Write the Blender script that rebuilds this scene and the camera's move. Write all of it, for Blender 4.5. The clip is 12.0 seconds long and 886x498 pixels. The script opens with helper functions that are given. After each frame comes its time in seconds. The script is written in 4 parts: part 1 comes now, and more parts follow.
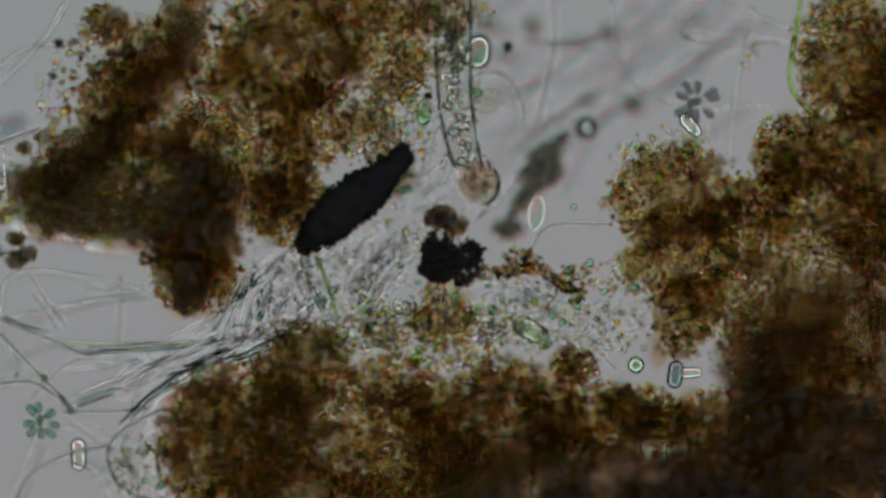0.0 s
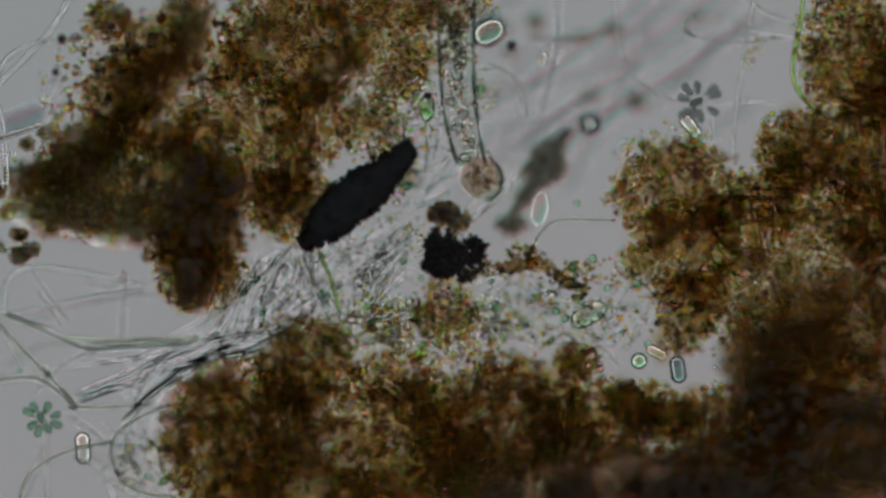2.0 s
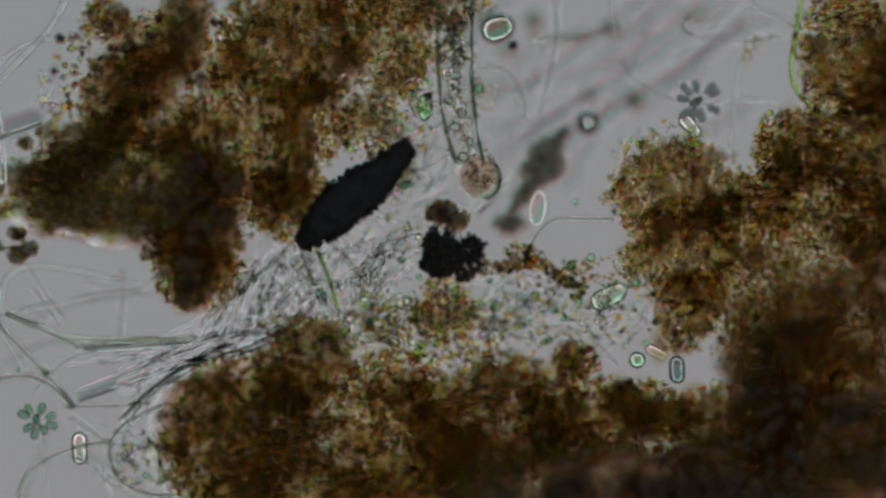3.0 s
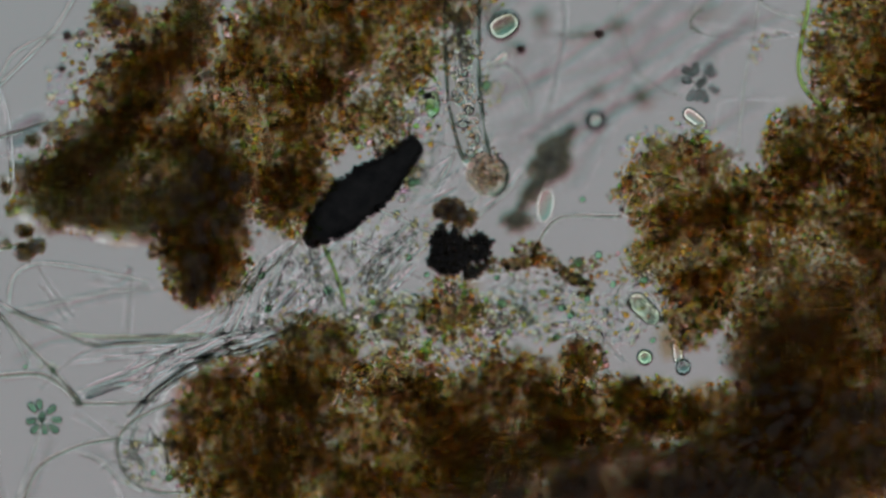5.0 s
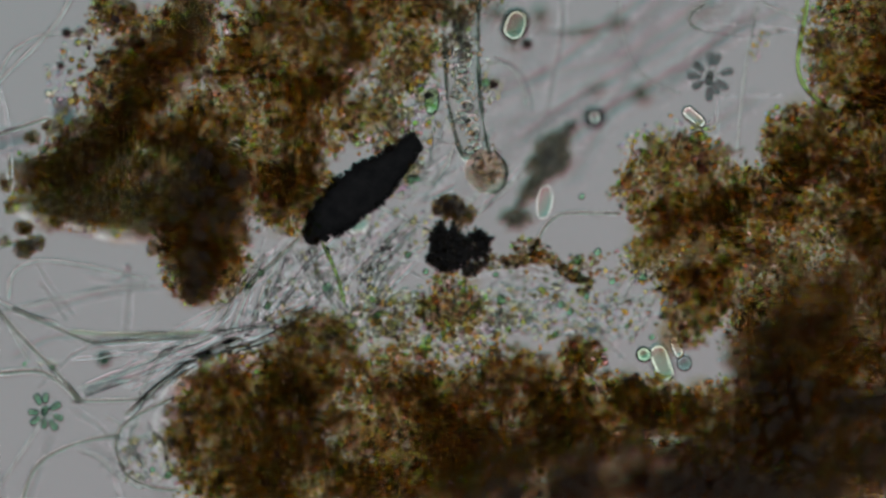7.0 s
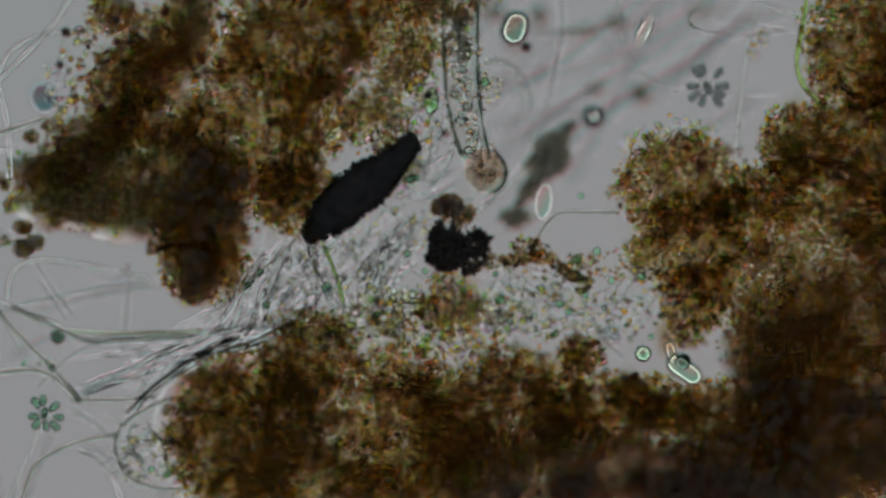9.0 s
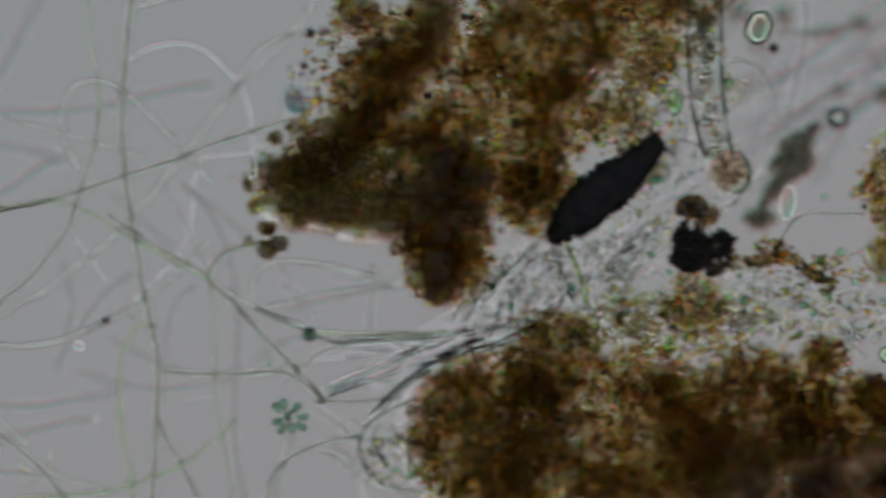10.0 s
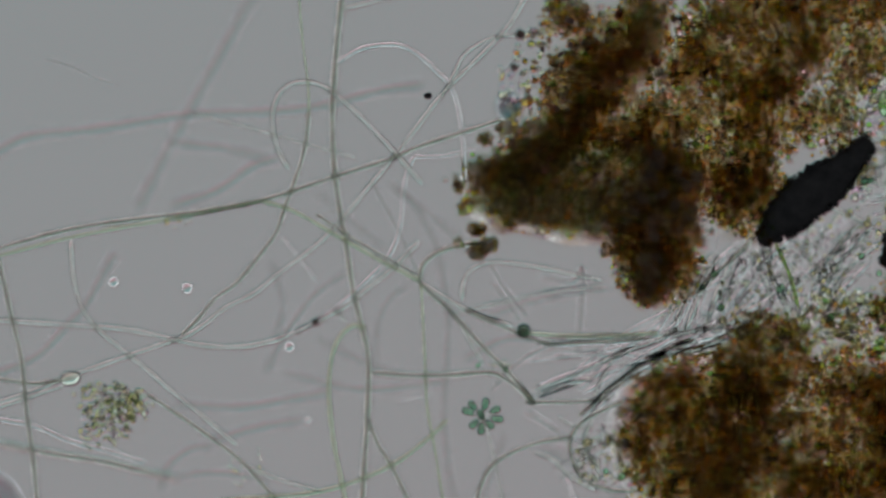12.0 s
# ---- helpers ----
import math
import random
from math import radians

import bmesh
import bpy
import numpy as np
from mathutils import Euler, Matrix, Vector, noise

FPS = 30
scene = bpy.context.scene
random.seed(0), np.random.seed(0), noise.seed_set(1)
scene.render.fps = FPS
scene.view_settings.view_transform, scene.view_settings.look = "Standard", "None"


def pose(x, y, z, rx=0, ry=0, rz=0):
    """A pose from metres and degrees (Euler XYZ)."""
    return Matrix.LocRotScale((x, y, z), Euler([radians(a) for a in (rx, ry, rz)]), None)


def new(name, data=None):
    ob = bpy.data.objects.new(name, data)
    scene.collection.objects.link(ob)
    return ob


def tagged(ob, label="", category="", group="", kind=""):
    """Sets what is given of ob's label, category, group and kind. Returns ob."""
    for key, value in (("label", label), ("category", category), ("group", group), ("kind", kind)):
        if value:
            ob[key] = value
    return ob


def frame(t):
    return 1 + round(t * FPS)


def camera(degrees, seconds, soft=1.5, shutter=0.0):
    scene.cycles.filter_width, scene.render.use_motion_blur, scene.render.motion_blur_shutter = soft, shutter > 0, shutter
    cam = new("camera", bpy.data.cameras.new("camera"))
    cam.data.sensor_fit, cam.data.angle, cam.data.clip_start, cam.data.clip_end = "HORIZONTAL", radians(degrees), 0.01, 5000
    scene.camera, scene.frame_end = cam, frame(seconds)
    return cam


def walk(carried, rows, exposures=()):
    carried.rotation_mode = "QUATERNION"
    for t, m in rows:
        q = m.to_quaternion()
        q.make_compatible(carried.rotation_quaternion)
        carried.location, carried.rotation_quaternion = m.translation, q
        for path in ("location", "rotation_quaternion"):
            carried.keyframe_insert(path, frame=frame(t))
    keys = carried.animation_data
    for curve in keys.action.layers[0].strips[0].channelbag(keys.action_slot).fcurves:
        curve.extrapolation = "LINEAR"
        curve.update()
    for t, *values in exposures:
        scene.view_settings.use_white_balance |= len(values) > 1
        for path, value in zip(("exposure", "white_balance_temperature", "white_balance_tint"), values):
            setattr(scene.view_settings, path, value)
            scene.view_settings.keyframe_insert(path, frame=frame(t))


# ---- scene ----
# A wet mount under a light microscope, enlarged: 1 mm here is about a fifth of a micrometre.
EYE = 160.0
FOCUS = 0.026
U = 0.001
cam = camera(2 * math.degrees(math.atan(0.784 / EYE)), 12.0, soft=2.7, shutter=0.8)
cam.data.dof.use_dof = True
cam.data.dof.focus_distance = EYE - FOCUS
cam.data.dof.aperture_fstop = 0.11

# the stage's drift: seconds, shift to the right, shift down
DRIFT = [(0, -6.6, 15.2), (0.5, -4.2, 8.8), (1, -3.4, 6), (1.5, -0.4, 8), (2, -1, 8), (2.5, -1.2, 8.6), (3, -4.3, 6.2),
         (4.0, 0, 3), (4.8, 6, 0), (5, 9, 1.6), (5.5, 7, 3), (6, 0, 0), (6.5, 6.2, -5.9), (7, 7.6, -3.6), (8, 6.5, -4.5), (9, 6.1, -4.8),
         (9.2, 12, -5), (9.3, 62, -5), (9.4, 140, -5), (9.5, 240.5, -4.4), (9.6, 288, -4.2), (9.8, 370, -3.6), (10, 438.2, -3),
         (10.5, 599, -2), (11, 722.3, -4.4), (11.25, 773, -2), (11.5, 806.8, 1.4), (11.75, 809, 0), (12, 810, -0.8)]


def shift(t):
    for (a, ax, ay), (b, bx, by) in zip(DRIFT, DRIFT[1:]):
        if t <= b:
            k = (t - a) / (b - a)
            return ax + k * (bx - ax), ay + k * (by - ay)
    return DRIFT[-1][1:]


walk(cam, [(t, pose(-dx * U, dy * U, EYE)) for t, dx, dy in DRIFT])

# ---- light: the field lamp under the stage, and a dim room ----
world = bpy.data.worlds.new("room")
scene.world = world
world.use_nodes = True
world.node_tree.nodes["Background"].inputs[0].default_value = (0.74, 0.84, 1.0, 1)
world.node_tree.nodes["Background"].inputs[1].default_value = 0.31
LAMP = 0.290
scene.cycles.transparent_max_bounces = 64


# ---- small helpers ----
def P(u, v, z=0.0):
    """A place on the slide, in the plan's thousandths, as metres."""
    return Vector(((u - 784) * U, (441 - v) * U, z * U))


def nodes(name):
    m = bpy.data.materials.new(name)
    m.use_nodes = True
    nt = m.node_tree
    for n in list(nt.nodes):
        nt.nodes.remove(n)
    return m, nt, nt.nodes.new("ShaderNodeOutputMaterial")


def ramp(nt, stops, fac, interpolation="LINEAR"):
    r = nt.nodes.new("ShaderNodeValToRGB")
    r.color_ramp.interpolation = interpolation
    e = r.color_ramp.elements
    while len(e) < len(stops):
        e.new(0.5)
    for el, (p, c) in zip(e, stops):
        el.position, el.color = p, (*c, 1)
    nt.links.new(fac, r.inputs[0])
    return r.outputs[0]


def noise_tex(nt, scale, detail=4.0, rough=0.6):
    co = nt.nodes.new("ShaderNodeNewGeometry")
    n = nt.nodes.new("ShaderNodeTexNoise")
    n.inputs["Scale"].default_value, n.inputs["Detail"].default_value, n.inputs["Roughness"].default_value = scale, detail, rough
    nt.links.new(co.outputs["Position"], n.inputs["Vector"])
    return n.outputs["Fac"]


def mult(nt, a, b):
    m = nt.nodes.new("ShaderNodeMix")
    m.data_type, m.blend_type = "RGBA", "MULTIPLY"
    m.inputs[0].default_value = 1
    nt.links.new(a, m.inputs[6])
    nt.links.new(b, m.inputs[7])
    return m.outputs[2]


def stained(name, tint, body=0.2, rough=0.55):
    """Matter that light passes through and is stained by; tint(nt) gives the colour that one surface lets through."""
    m, nt, out = nodes(name)
    col = tint(nt)
    tr = nt.nodes.new("ShaderNodeBsdfTransparent")
    pr = nt.nodes.new("ShaderNodeBsdfPrincipled")
    pr.inputs["Roughness"].default_value = rough
    pr.inputs["Specular IOR Level"].default_value = 0.2
    mix = nt.nodes.new("ShaderNodeMixShader")
    mix.inputs[0].default_value = body
    nt.links.new(col, tr.inputs[0])
    nt.links.new(col, pr.inputs["Base Color"])
    nt.links.new(tr.outputs[0], mix.inputs[1])
    nt.links.new(pr.outputs[0], mix.inputs[2])
    nt.links.new(mix.outputs[0], out.inputs[0])
    return m


def island(nt):
    return nt.nodes.new("ShaderNodeNewGeometry").outputs["Random Per Island"]


def clear(name, ior, color, rough=0.0, grain=0.0):
    """Clear living matter in water: it bends the light a little."""
    m, nt, out = nodes(name)
    g = nt.nodes.new("ShaderNodeBsdfGlass")
    g.inputs["IOR"].default_value, g.inputs["Roughness"].default_value = ior, rough
    c = ramp(nt, [(0.35, [x * 0.95 for x in color]), (0.65, color)], noise_tex(nt, 60, 3))
    nt.links.new(c, g.inputs[0])
    if grain:
        b = nt.nodes.new("ShaderNodeBump")
        b.inputs["Strength"].default_value, b.inputs["Distance"].default_value = grain, 0.002
        nt.links.new(noise_tex(nt, 140, 2), b.inputs["Height"])
        nt.links.new(b.outputs[0], g.inputs["Normal"])
    nt.links.new(g.outputs[0], out.inputs[0])
    return m


def part(name, me, material, parent=None, label=""):
    """One mesh object under a thing (or a thing of its own)."""
    if isinstance(me, bmesh.types.BMesh):
        bm, me = me, bpy.data.meshes.new(name)
        bm.to_mesh(me)
        bm.free()
    me.materials.append(material)
    ob = new(name, me)
    ob.parent = parent
    if label:
        ob["label"] = label
    return ob


def np_mesh(name, co, tri):
    me = bpy.data.meshes.new(name)
    me.vertices.add(len(co))
    me.vertices.foreach_set("co", np.asarray(co, dtype=np.float32).ravel())
    tri = np.asarray(tri, dtype=np.int32)
    n = len(tri)
    w = tri.shape[1]
    me.loops.add(n * w)
    me.loops.foreach_set("vertex_index", tri.ravel())
    me.polygons.add(n)
    me.polygons.foreach_set("loop_start", np.arange(0, n * w, w, dtype=np.int32))
    me.update(calc_edges=True)
    me.validate()
    return me


def smooth(me):
    me.polygons.foreach_set("use_smooth", np.ones(len(me.polygons), dtype=bool))
    return me


def template(sub):
    bm = bmesh.new()
    bmesh.ops.create_icosphere(bm, subdivisions=sub, radius=1)
    bm.verts.ensure_lookup_table()
    co = np.array([v.co[:] for v in bm.verts])
    tri = np.array([[v.index for v in f.verts] for f in bm.faces])
    bm.free()
    return co, tri


ICO = {k: template(k) for k in (1, 2, 3, 4)}


def turns(rng, n):
    q = rng.normal(size=(n, 4))
    q /= np.linalg.norm(q, axis=1)[:, None]
    w, x, y, z = q.T
    return np.stack([np.stack([1 - 2 * (y * y + z * z), 2 * (x * y - z * w), 2 * (x * z + y * w)], -1),
                     np.stack([2 * (x * y + z * w), 1 - 2 * (x * x + z * z), 2 * (y * z - x * w)], -1),
                     np.stack([2 * (x * z - y * w), 2 * (y * z + x * w), 1 - 2 * (x * x + y * y)], -1)], 1)


def grains(name, places, sizes, rng, sub=1, stretch=0.35):
    """Many crumbs in one mesh: places (n, 3) and sizes (n,) in thousandths."""
    co, tri = ICO[sub]
    n = len(places)
    dents = 1 + rng.uniform(-0.22, 0.22, size=(n, len(co), 1))
    s = sizes[:, None, None] * rng.uniform(1 - stretch, 1 + stretch, size=(n, 1, 3))
    pts = np.einsum("nij,nkj->nki", turns(rng, n), co[None] * dents * s) + places[:, None, :]
    pts[..., 0] -= 784
    pts[..., 1] = 441 - pts[..., 1]
    idx = tri[None] + (np.arange(n) * len(co))[:, None, None]
    return np_mesh(name, (pts * U).reshape(-1, 3), idx.reshape(-1, 3))


def wobble(x, y, seed, scale):
    """Smooth noise in about -1 to 1, on arrays, from a few sine waves."""
    r = np.random.RandomState(seed)
    out = np.zeros_like(x)
    for k in range(14):
        a = r.uniform(0, 2 * np.pi)
        f = r.uniform(0.5, 2.2) * 2 * np.pi / scale
        out += np.sin((x * np.cos(a) + y * np.sin(a)) * f + r.uniform(0, 6.28)) / 3.2
    return out


def reach(u, v, lobe):
    """0 at a lobe's rim, 1 at its middle, below 0 outside."""
    cu, cv, ru, rv, ang = lobe[:5]
    a = math.radians(ang)
    x, y = u - cu, v - cv
    p, q = (x * math.cos(a) - y * math.sin(a)) / ru, (x * math.sin(a) + y * math.cos(a)) / rv
    return 1 - np.sqrt(p * p + q * q)


def crumbs(lobes, rng, seed, per=1.0, size=(3.0, 6.5), rough=0.10):
    """Places and sizes of crumbs that fill the lobes (u, v, ru, rv, turn, density, depth), with an uneven rim."""
    pl, sz = [], []
    for lobe in lobes:
        cu, cv, ru, rv, ang, dens, depth = lobe
        n = int(3.4 * ru * rv * dens * per / 60)
        R = max(ru, rv) * 1.25
        k = np.arange(6 * n)
        u = cu + R * (2 * ((rng.uniform() + k * 0.7548777) % 1) - 1) + rng.normal(0, 1.5, 6 * n)
        v = cv + R * (2 * ((rng.uniform() + k * 0.5698403) % 1) - 1) + rng.normal(0, 1.5, 6 * n)
        f = reach(u, v, lobe) + rough * wobble(u, v, seed, 70) * 0.6 + rough * 0.5 * wobble(u, v, seed + 1, 26)
        keep = (f > 0) & (rng.uniform(size=len(u)) < np.clip(0.5 + f * 3, 0, 1) * np.clip(0.9 + 0.3 * wobble(u, v, seed + 2, 60), 0.6, 1))
        u, v, f = u[keep][:n], v[keep][:n], f[keep][:n]
        z = depth * np.sqrt(np.clip(f, 0.02, 1)) * rng.uniform(-1, 1, len(u))
        pl.append(np.stack([u, v, z], 1))
        sz.append(rng.uniform(size[0], size[1], len(u)) * np.where(rng.uniform(size=len(u)) < 0.08, 1.6, 1))
    return np.concatenate(pl), np.concatenate(sz)


def lump(name, u, v, z, ru, rv, rz, ang, seed, sub=4, bumps=0.22, fine=1.0):
    """A rounded, uneven clot."""
    co, tri = ICO[sub]
    out = []
    for c in co:
        d = Vector(c)
        k = 1 + bumps * noise.noise(d * 1.7 + Vector((seed, 0, 0))) + fine * bumps * 0.55 * noise.noise(d * 4.5 + Vector((0, seed, 0))) + fine * bumps * 0.3 * noise.noise(d * 11 + Vector((0, 0, seed)))
        out.append((d.x * ru * k, d.y * rv * k, d.z * rz * k))
    m = Matrix.Translation(P(u, v, z)) @ pose(0, 0, 0, 0, 0, ang) @ Matrix.Scale(U, 4)
    return smooth(np_mesh(name, [(m @ Vector(p))[:] for p in out], tri))


def spline(pts, step=8.0):
    """A smooth line through the points (Catmull-Rom)."""
    p = [Vector(a) for a in pts]
    p = [p[0] * 2 - p[1]] + p + [p[-1] * 2 - p[-2]]
    out = []
    for a, b, c, d in zip(p, p[1:], p[2:], p[3:]):
        n = max(2, int((c - b).length / step))
        for i in range(n):
            t = i / n
            out.append(0.5 * (2 * b + (c - a) * t + (2 * a - 5 * b + 4 * c - d) * t * t + (3 * b - a - 3 * c + d) * t ** 3))
    out.append(p[-2])
    return out


def tube(name, pts, radius, sides=8, seed=0, uneven=0.08, taper=0.0):
    """A thread along the points (u, v, z) in thousandths, with rounded ends."""
    line = spline(pts)
    n = len(line)
    co, quads = [], []
    for i, c in enumerate(line):
        d = (line[min(i + 1, n - 1)] - line[max(i - 1, 0)]).normalized()
        side = d.cross(Vector((0, 0, 1))).normalized()
        up = side.cross(d)
        r = radius * (1 + uneven * math.sin(i * 0.9 + seed) + uneven * math.sin(i * 0.37 + 2 * seed)) * (1 - taper * i / n)
        if i in (0, n - 1):
            r *= 0.35
        for k in range(sides):
            a = 2 * math.pi * k / sides
            q = c + side * (r * math.cos(a)) + up * (r * math.sin(a))
            co.append(P(q.x, q.y, q.z)[:])
    for i in range(n - 1):
        for k in range(sides):
            a, b = i * sides + k, i * sides + (k + 1) % sides
            quads.append((a, b, b + sides, a + sides))
    return smooth(np_mesh(name, co, quads))


# ---- materials ----
def muted(stops, k):
    """The same ramp with its colours drawn towards grey by the share k."""
    return [(p, tuple(x + k * (0.3 * c[0] + 0.55 * c[1] + 0.15 * c[2] - x) for x in c)) for p, c in stops]


RUST = [(0.0, (0.20, 0.14, 0.10)), (0.30, (0.36, 0.26, 0.18)), (0.40, (0.78, 0.54, 0.30)), (0.54, (0.94, 0.64, 0.34)), (0.66, (0.66, 0.58, 0.34)), (0.76, (0.96, 0.80, 0.46)), (0.86, (0.70, 0.78, 0.46)), (0.94, (0.96, 0.84, 0.78)), (1.0, (0.99, 0.95, 0.86))]
granule_mat = stained("iron_granules", lambda nt: mult(nt, ramp(nt, RUST, island(nt)), ramp(nt, [(0.35, (0.72, 0.64, 0.56)), (0.62, (1, 1, 1))], noise_tex(nt, 9, 5))), 0.10)
OLIVE = [(0.0, (0.18, 0.17, 0.12)), (0.28, (0.36, 0.33, 0.22)), (0.40, (0.82, 0.74, 0.36)), (0.54, (0.66, 0.78, 0.46)), (0.70, (0.97, 0.92, 0.56)), (0.86, (0.86, 0.70, 0.60)), (1.0, (0.97, 0.96, 0.90))]
olive_mat = stained("olive_granules", lambda nt: ramp(nt, OLIVE, island(nt)), 0.10)


def bead_glass(name, stops, ior):
    m, nt, out = nodes(name)
    g = nt.nodes.new("ShaderNodeBsdfGlass")
    g.inputs["IOR"].default_value, g.inputs["Roughness"].default_value = ior, 0
    nt.links.new(ramp(nt, stops, island(nt)), g.inputs[0])
    nt.links.new(g.outputs[0], out.inputs[0])
    return m


# pink, green and bluish tints stand in for colour fringes round the granules
bead_mat = bead_glass("yellow_beads", [(0, (0.88, 0.66, 0.40)), (0.2, (0.97, 0.80, 0.42)), (0.4, (0.98, 0.94, 0.52)), (0.58, (0.80, 0.96, 0.62)), (0.75, (0.99, 0.97, 0.88)), (0.9, (0.99, 0.82, 0.88)), (1.0, (0.90, 0.92, 0.99))], 1.13)
carpet_mat = bead_glass("carpet_beads", [(0, (0.92, 0.70, 0.44)), (0.15, (0.98, 0.80, 0.44)), (0.32, (0.98, 0.92, 0.42)), (0.5, (0.70, 0.95, 0.55)), (0.65, (0.96, 0.74, 0.36)), (0.8, (0.99, 0.80, 0.84)), (0.92, (0.98, 0.97, 0.88)), (1.0, (0.80, 0.88, 0.97))], 1.10)
BROWN = [(0.0, (0.69, 0.56, 0.45)), (0.3, (0.82, 0.66, 0.50)), (0.6, (0.88, 0.74, 0.55)), (0.85, (0.85, 0.78, 0.62)), (1.0, (0.93, 0.88, 0.77))]
flake_mat = stained("brown_slime", lambda nt: mult(nt, ramp(nt, muted(BROWN, 0.15), island(nt)), ramp(nt, [(0.36, (0.74, 0.68, 0.62)), (0.6, (1, 1, 1))], noise_tex(nt, 14, 5, 0.7))), 0.16)
DEEP = [(0.0, (0.66, 0.57, 0.47)), (0.5, (0.79, 0.695, 0.565)), (1.0, (0.88, 0.80, 0.65))]
deep_mat = stained("dark_slime", lambda nt: ramp(nt, muted(DEEP, 0.15), island(nt)), 0.035)
CLOT = [(0.0, (0.70, 0.62, 0.55)), (0.4, (0.83, 0.75, 0.66)), (0.7, (0.90, 0.82, 0.71)), (1.0, (0.94, 0.90, 0.84))]
clot_mat = stained("clotted_slime", lambda nt: mult(nt, ramp(nt, muted(CLOT, 0.25), island(nt)), ramp(nt, [(0.36, (0.78, 0.74, 0.70)), (0.6, (1, 1, 1))], noise_tex(nt, 70, 4, 0.6))), 0.06)
GREY = [(0.0, (0.70, 0.68, 0.60)), (0.5, (0.81, 0.79, 0.70)), (1.0, (0.91, 0.88, 0.78))]
grey_mat = stained("grey_slime", lambda nt: ramp(nt, GREY, island(nt)), 0.18)
black_mat = stained("opaque_mineral", lambda nt: ramp(nt, [(0.3, (0.012, 0.011, 0.010)), (0.7, (0.034, 0.030, 0.026))], noise_tex(nt, 40, 5)), 0.9, 0.8)
thread_mat = clear("clear_thread", 1.125, (0.905, 0.92, 0.90))
pale_thread_mat = clear("pale_thread", 1.045, (0.945, 0.945, 0.943))
dim_thread_mat = clear("dim_thread", 1.014, (0.962, 0.958, 0.958))
faint_thread_mat = clear("faint_thread", 1.012, (0.968, 0.966, 0.966))
dark_thread_mat = clear("sheathed_thread", 1.075, (0.97, 0.98, 0.96))
core_mat = clear("thread_core", 1.05, (0.76, 0.77, 0.73))
bright_thread_mat = clear("bright_thread", 1.09, (0.985, 0.985, 0.985))
green_thread_mat = clear("green_thread", 1.12, (0.72, 0.86, 0.52))
faint_green_mat = clear("faint_green_thread", 1.10, (0.84, 0.89, 0.80))
cell_mat = clear("clear_cell", 1.05, (0.97, 0.985, 0.94), 0.0, 0.15)
green_cell_mat = clear("green_cell", 1.12, (0.77, 0.91, 0.76), 0.0, 0.10)
dark_cell_mat = clear("dark_cell", 1.26, (0.84, 0.88, 0.84), 0.0, 0.10)
white_cell_mat = clear("white_cell", 1.11, (1.0, 1.0, 0.95))
droplet_mat = clear("droplet", 1.07, (1.0, 1.0, 1.0))
smoky_cell_mat = clear("smoky_cell", 1.12, (0.58, 0.65, 0.64), 0.0, 0.1)
dot_cell_mat = clear("dot_cell", 1.17, (0.66, 0.88, 0.72))
murky_swim_mat = clear("murky_swimmer", 1.10, (0.78, 0.83, 0.76), 0.0, 0.15)
spore_mat = clear("green_spore", 1.15, (0.34, 0.44, 0.37))
end_on_mat = clear("bluish_cell", 1.05, (0.62, 0.68, 0.70))
petal_mat = clear("petal_cell", 1.12, (0.52, 0.56, 0.55), 0.0, 0.1)
leaf_cell_mat = clear("leaf_cell", 1.17, (0.50, 0.68, 0.56), 0.0, 0.1)
swim_mat = clear("swimming_cell", 1.09, (0.90, 0.96, 0.86))
deep_spore_mat = stained("dark_spore_wall", lambda nt: ramp(nt, [(0.4, (0.16, 0.10, 0.09)), (0.6, (0.30, 0.20, 0.16))], noise_tex(nt, 90)), 0.3)
crumb_mat = stained("crumb_wall", lambda nt: ramp(nt, [(0.35, (0.50, 0.38, 0.28)), (0.65, (0.74, 0.64, 0.48))], noise_tex(nt, 60)), 0.15)
murk_mat = clear("murky_cell", 1.02, (0.80, 0.82, 0.84))
sheath_mat = clear("sheath", 1.012, (0.96, 0.97, 0.955))
wall_crescent_mat = stained("sheath_wall_and_crescent", lambda nt: ramp(nt, [(0.38, (0.28, 0.33, 0.30)), (0.62, (0.60, 0.66, 0.58))], noise_tex(nt, 70, 4)), 0.08)


pale_bead_mat = bead_glass("pale_beads", [(0, (0.95, 0.92, 0.66)), (0.4, (0.99, 0.98, 0.82)), (0.7, (0.96, 0.99, 0.90)), (1.0, (0.99, 0.93, 0.97))], 1.12)
pearl_mat = bead_glass("pearls", [(0, (1.0, 0.98, 0.70)), (0.4, (1.0, 1.0, 0.90)), (0.7, (0.94, 1.0, 0.80)), (1.0, (1.0, 0.92, 0.97))], 1.17)
sheath_bead_mat = bead_glass("sheath_beads", [(0, (0.90, 0.78, 0.60)), (0.3, (0.96, 0.88, 0.84)), (0.6, (0.94, 0.95, 0.84)), (1.0, (0.97, 0.88, 0.92))], 1.12)
lilac_bead_mat = bead_glass("lilac_beads", [(0, (0.97, 0.86, 0.95)), (0.3, (0.99, 0.97, 0.86)), (0.6, (0.92, 0.99, 0.92)), (0.8, (0.95, 0.92, 0.99)), (1.0, (0.99, 0.99, 0.97))], 1.12)
haze_mat = stained("pale_slime", lambda nt: ramp(nt, muted([(0, (0.95, 0.85, 0.68)), (0.3, (0.95, 0.88, 0.73)), (0.6, (0.96, 0.91, 0.81)), (0.8, (0.91, 0.91, 0.79)), (1, (0.95, 0.93, 0.89))], 0.25), island(nt)), 0.02)


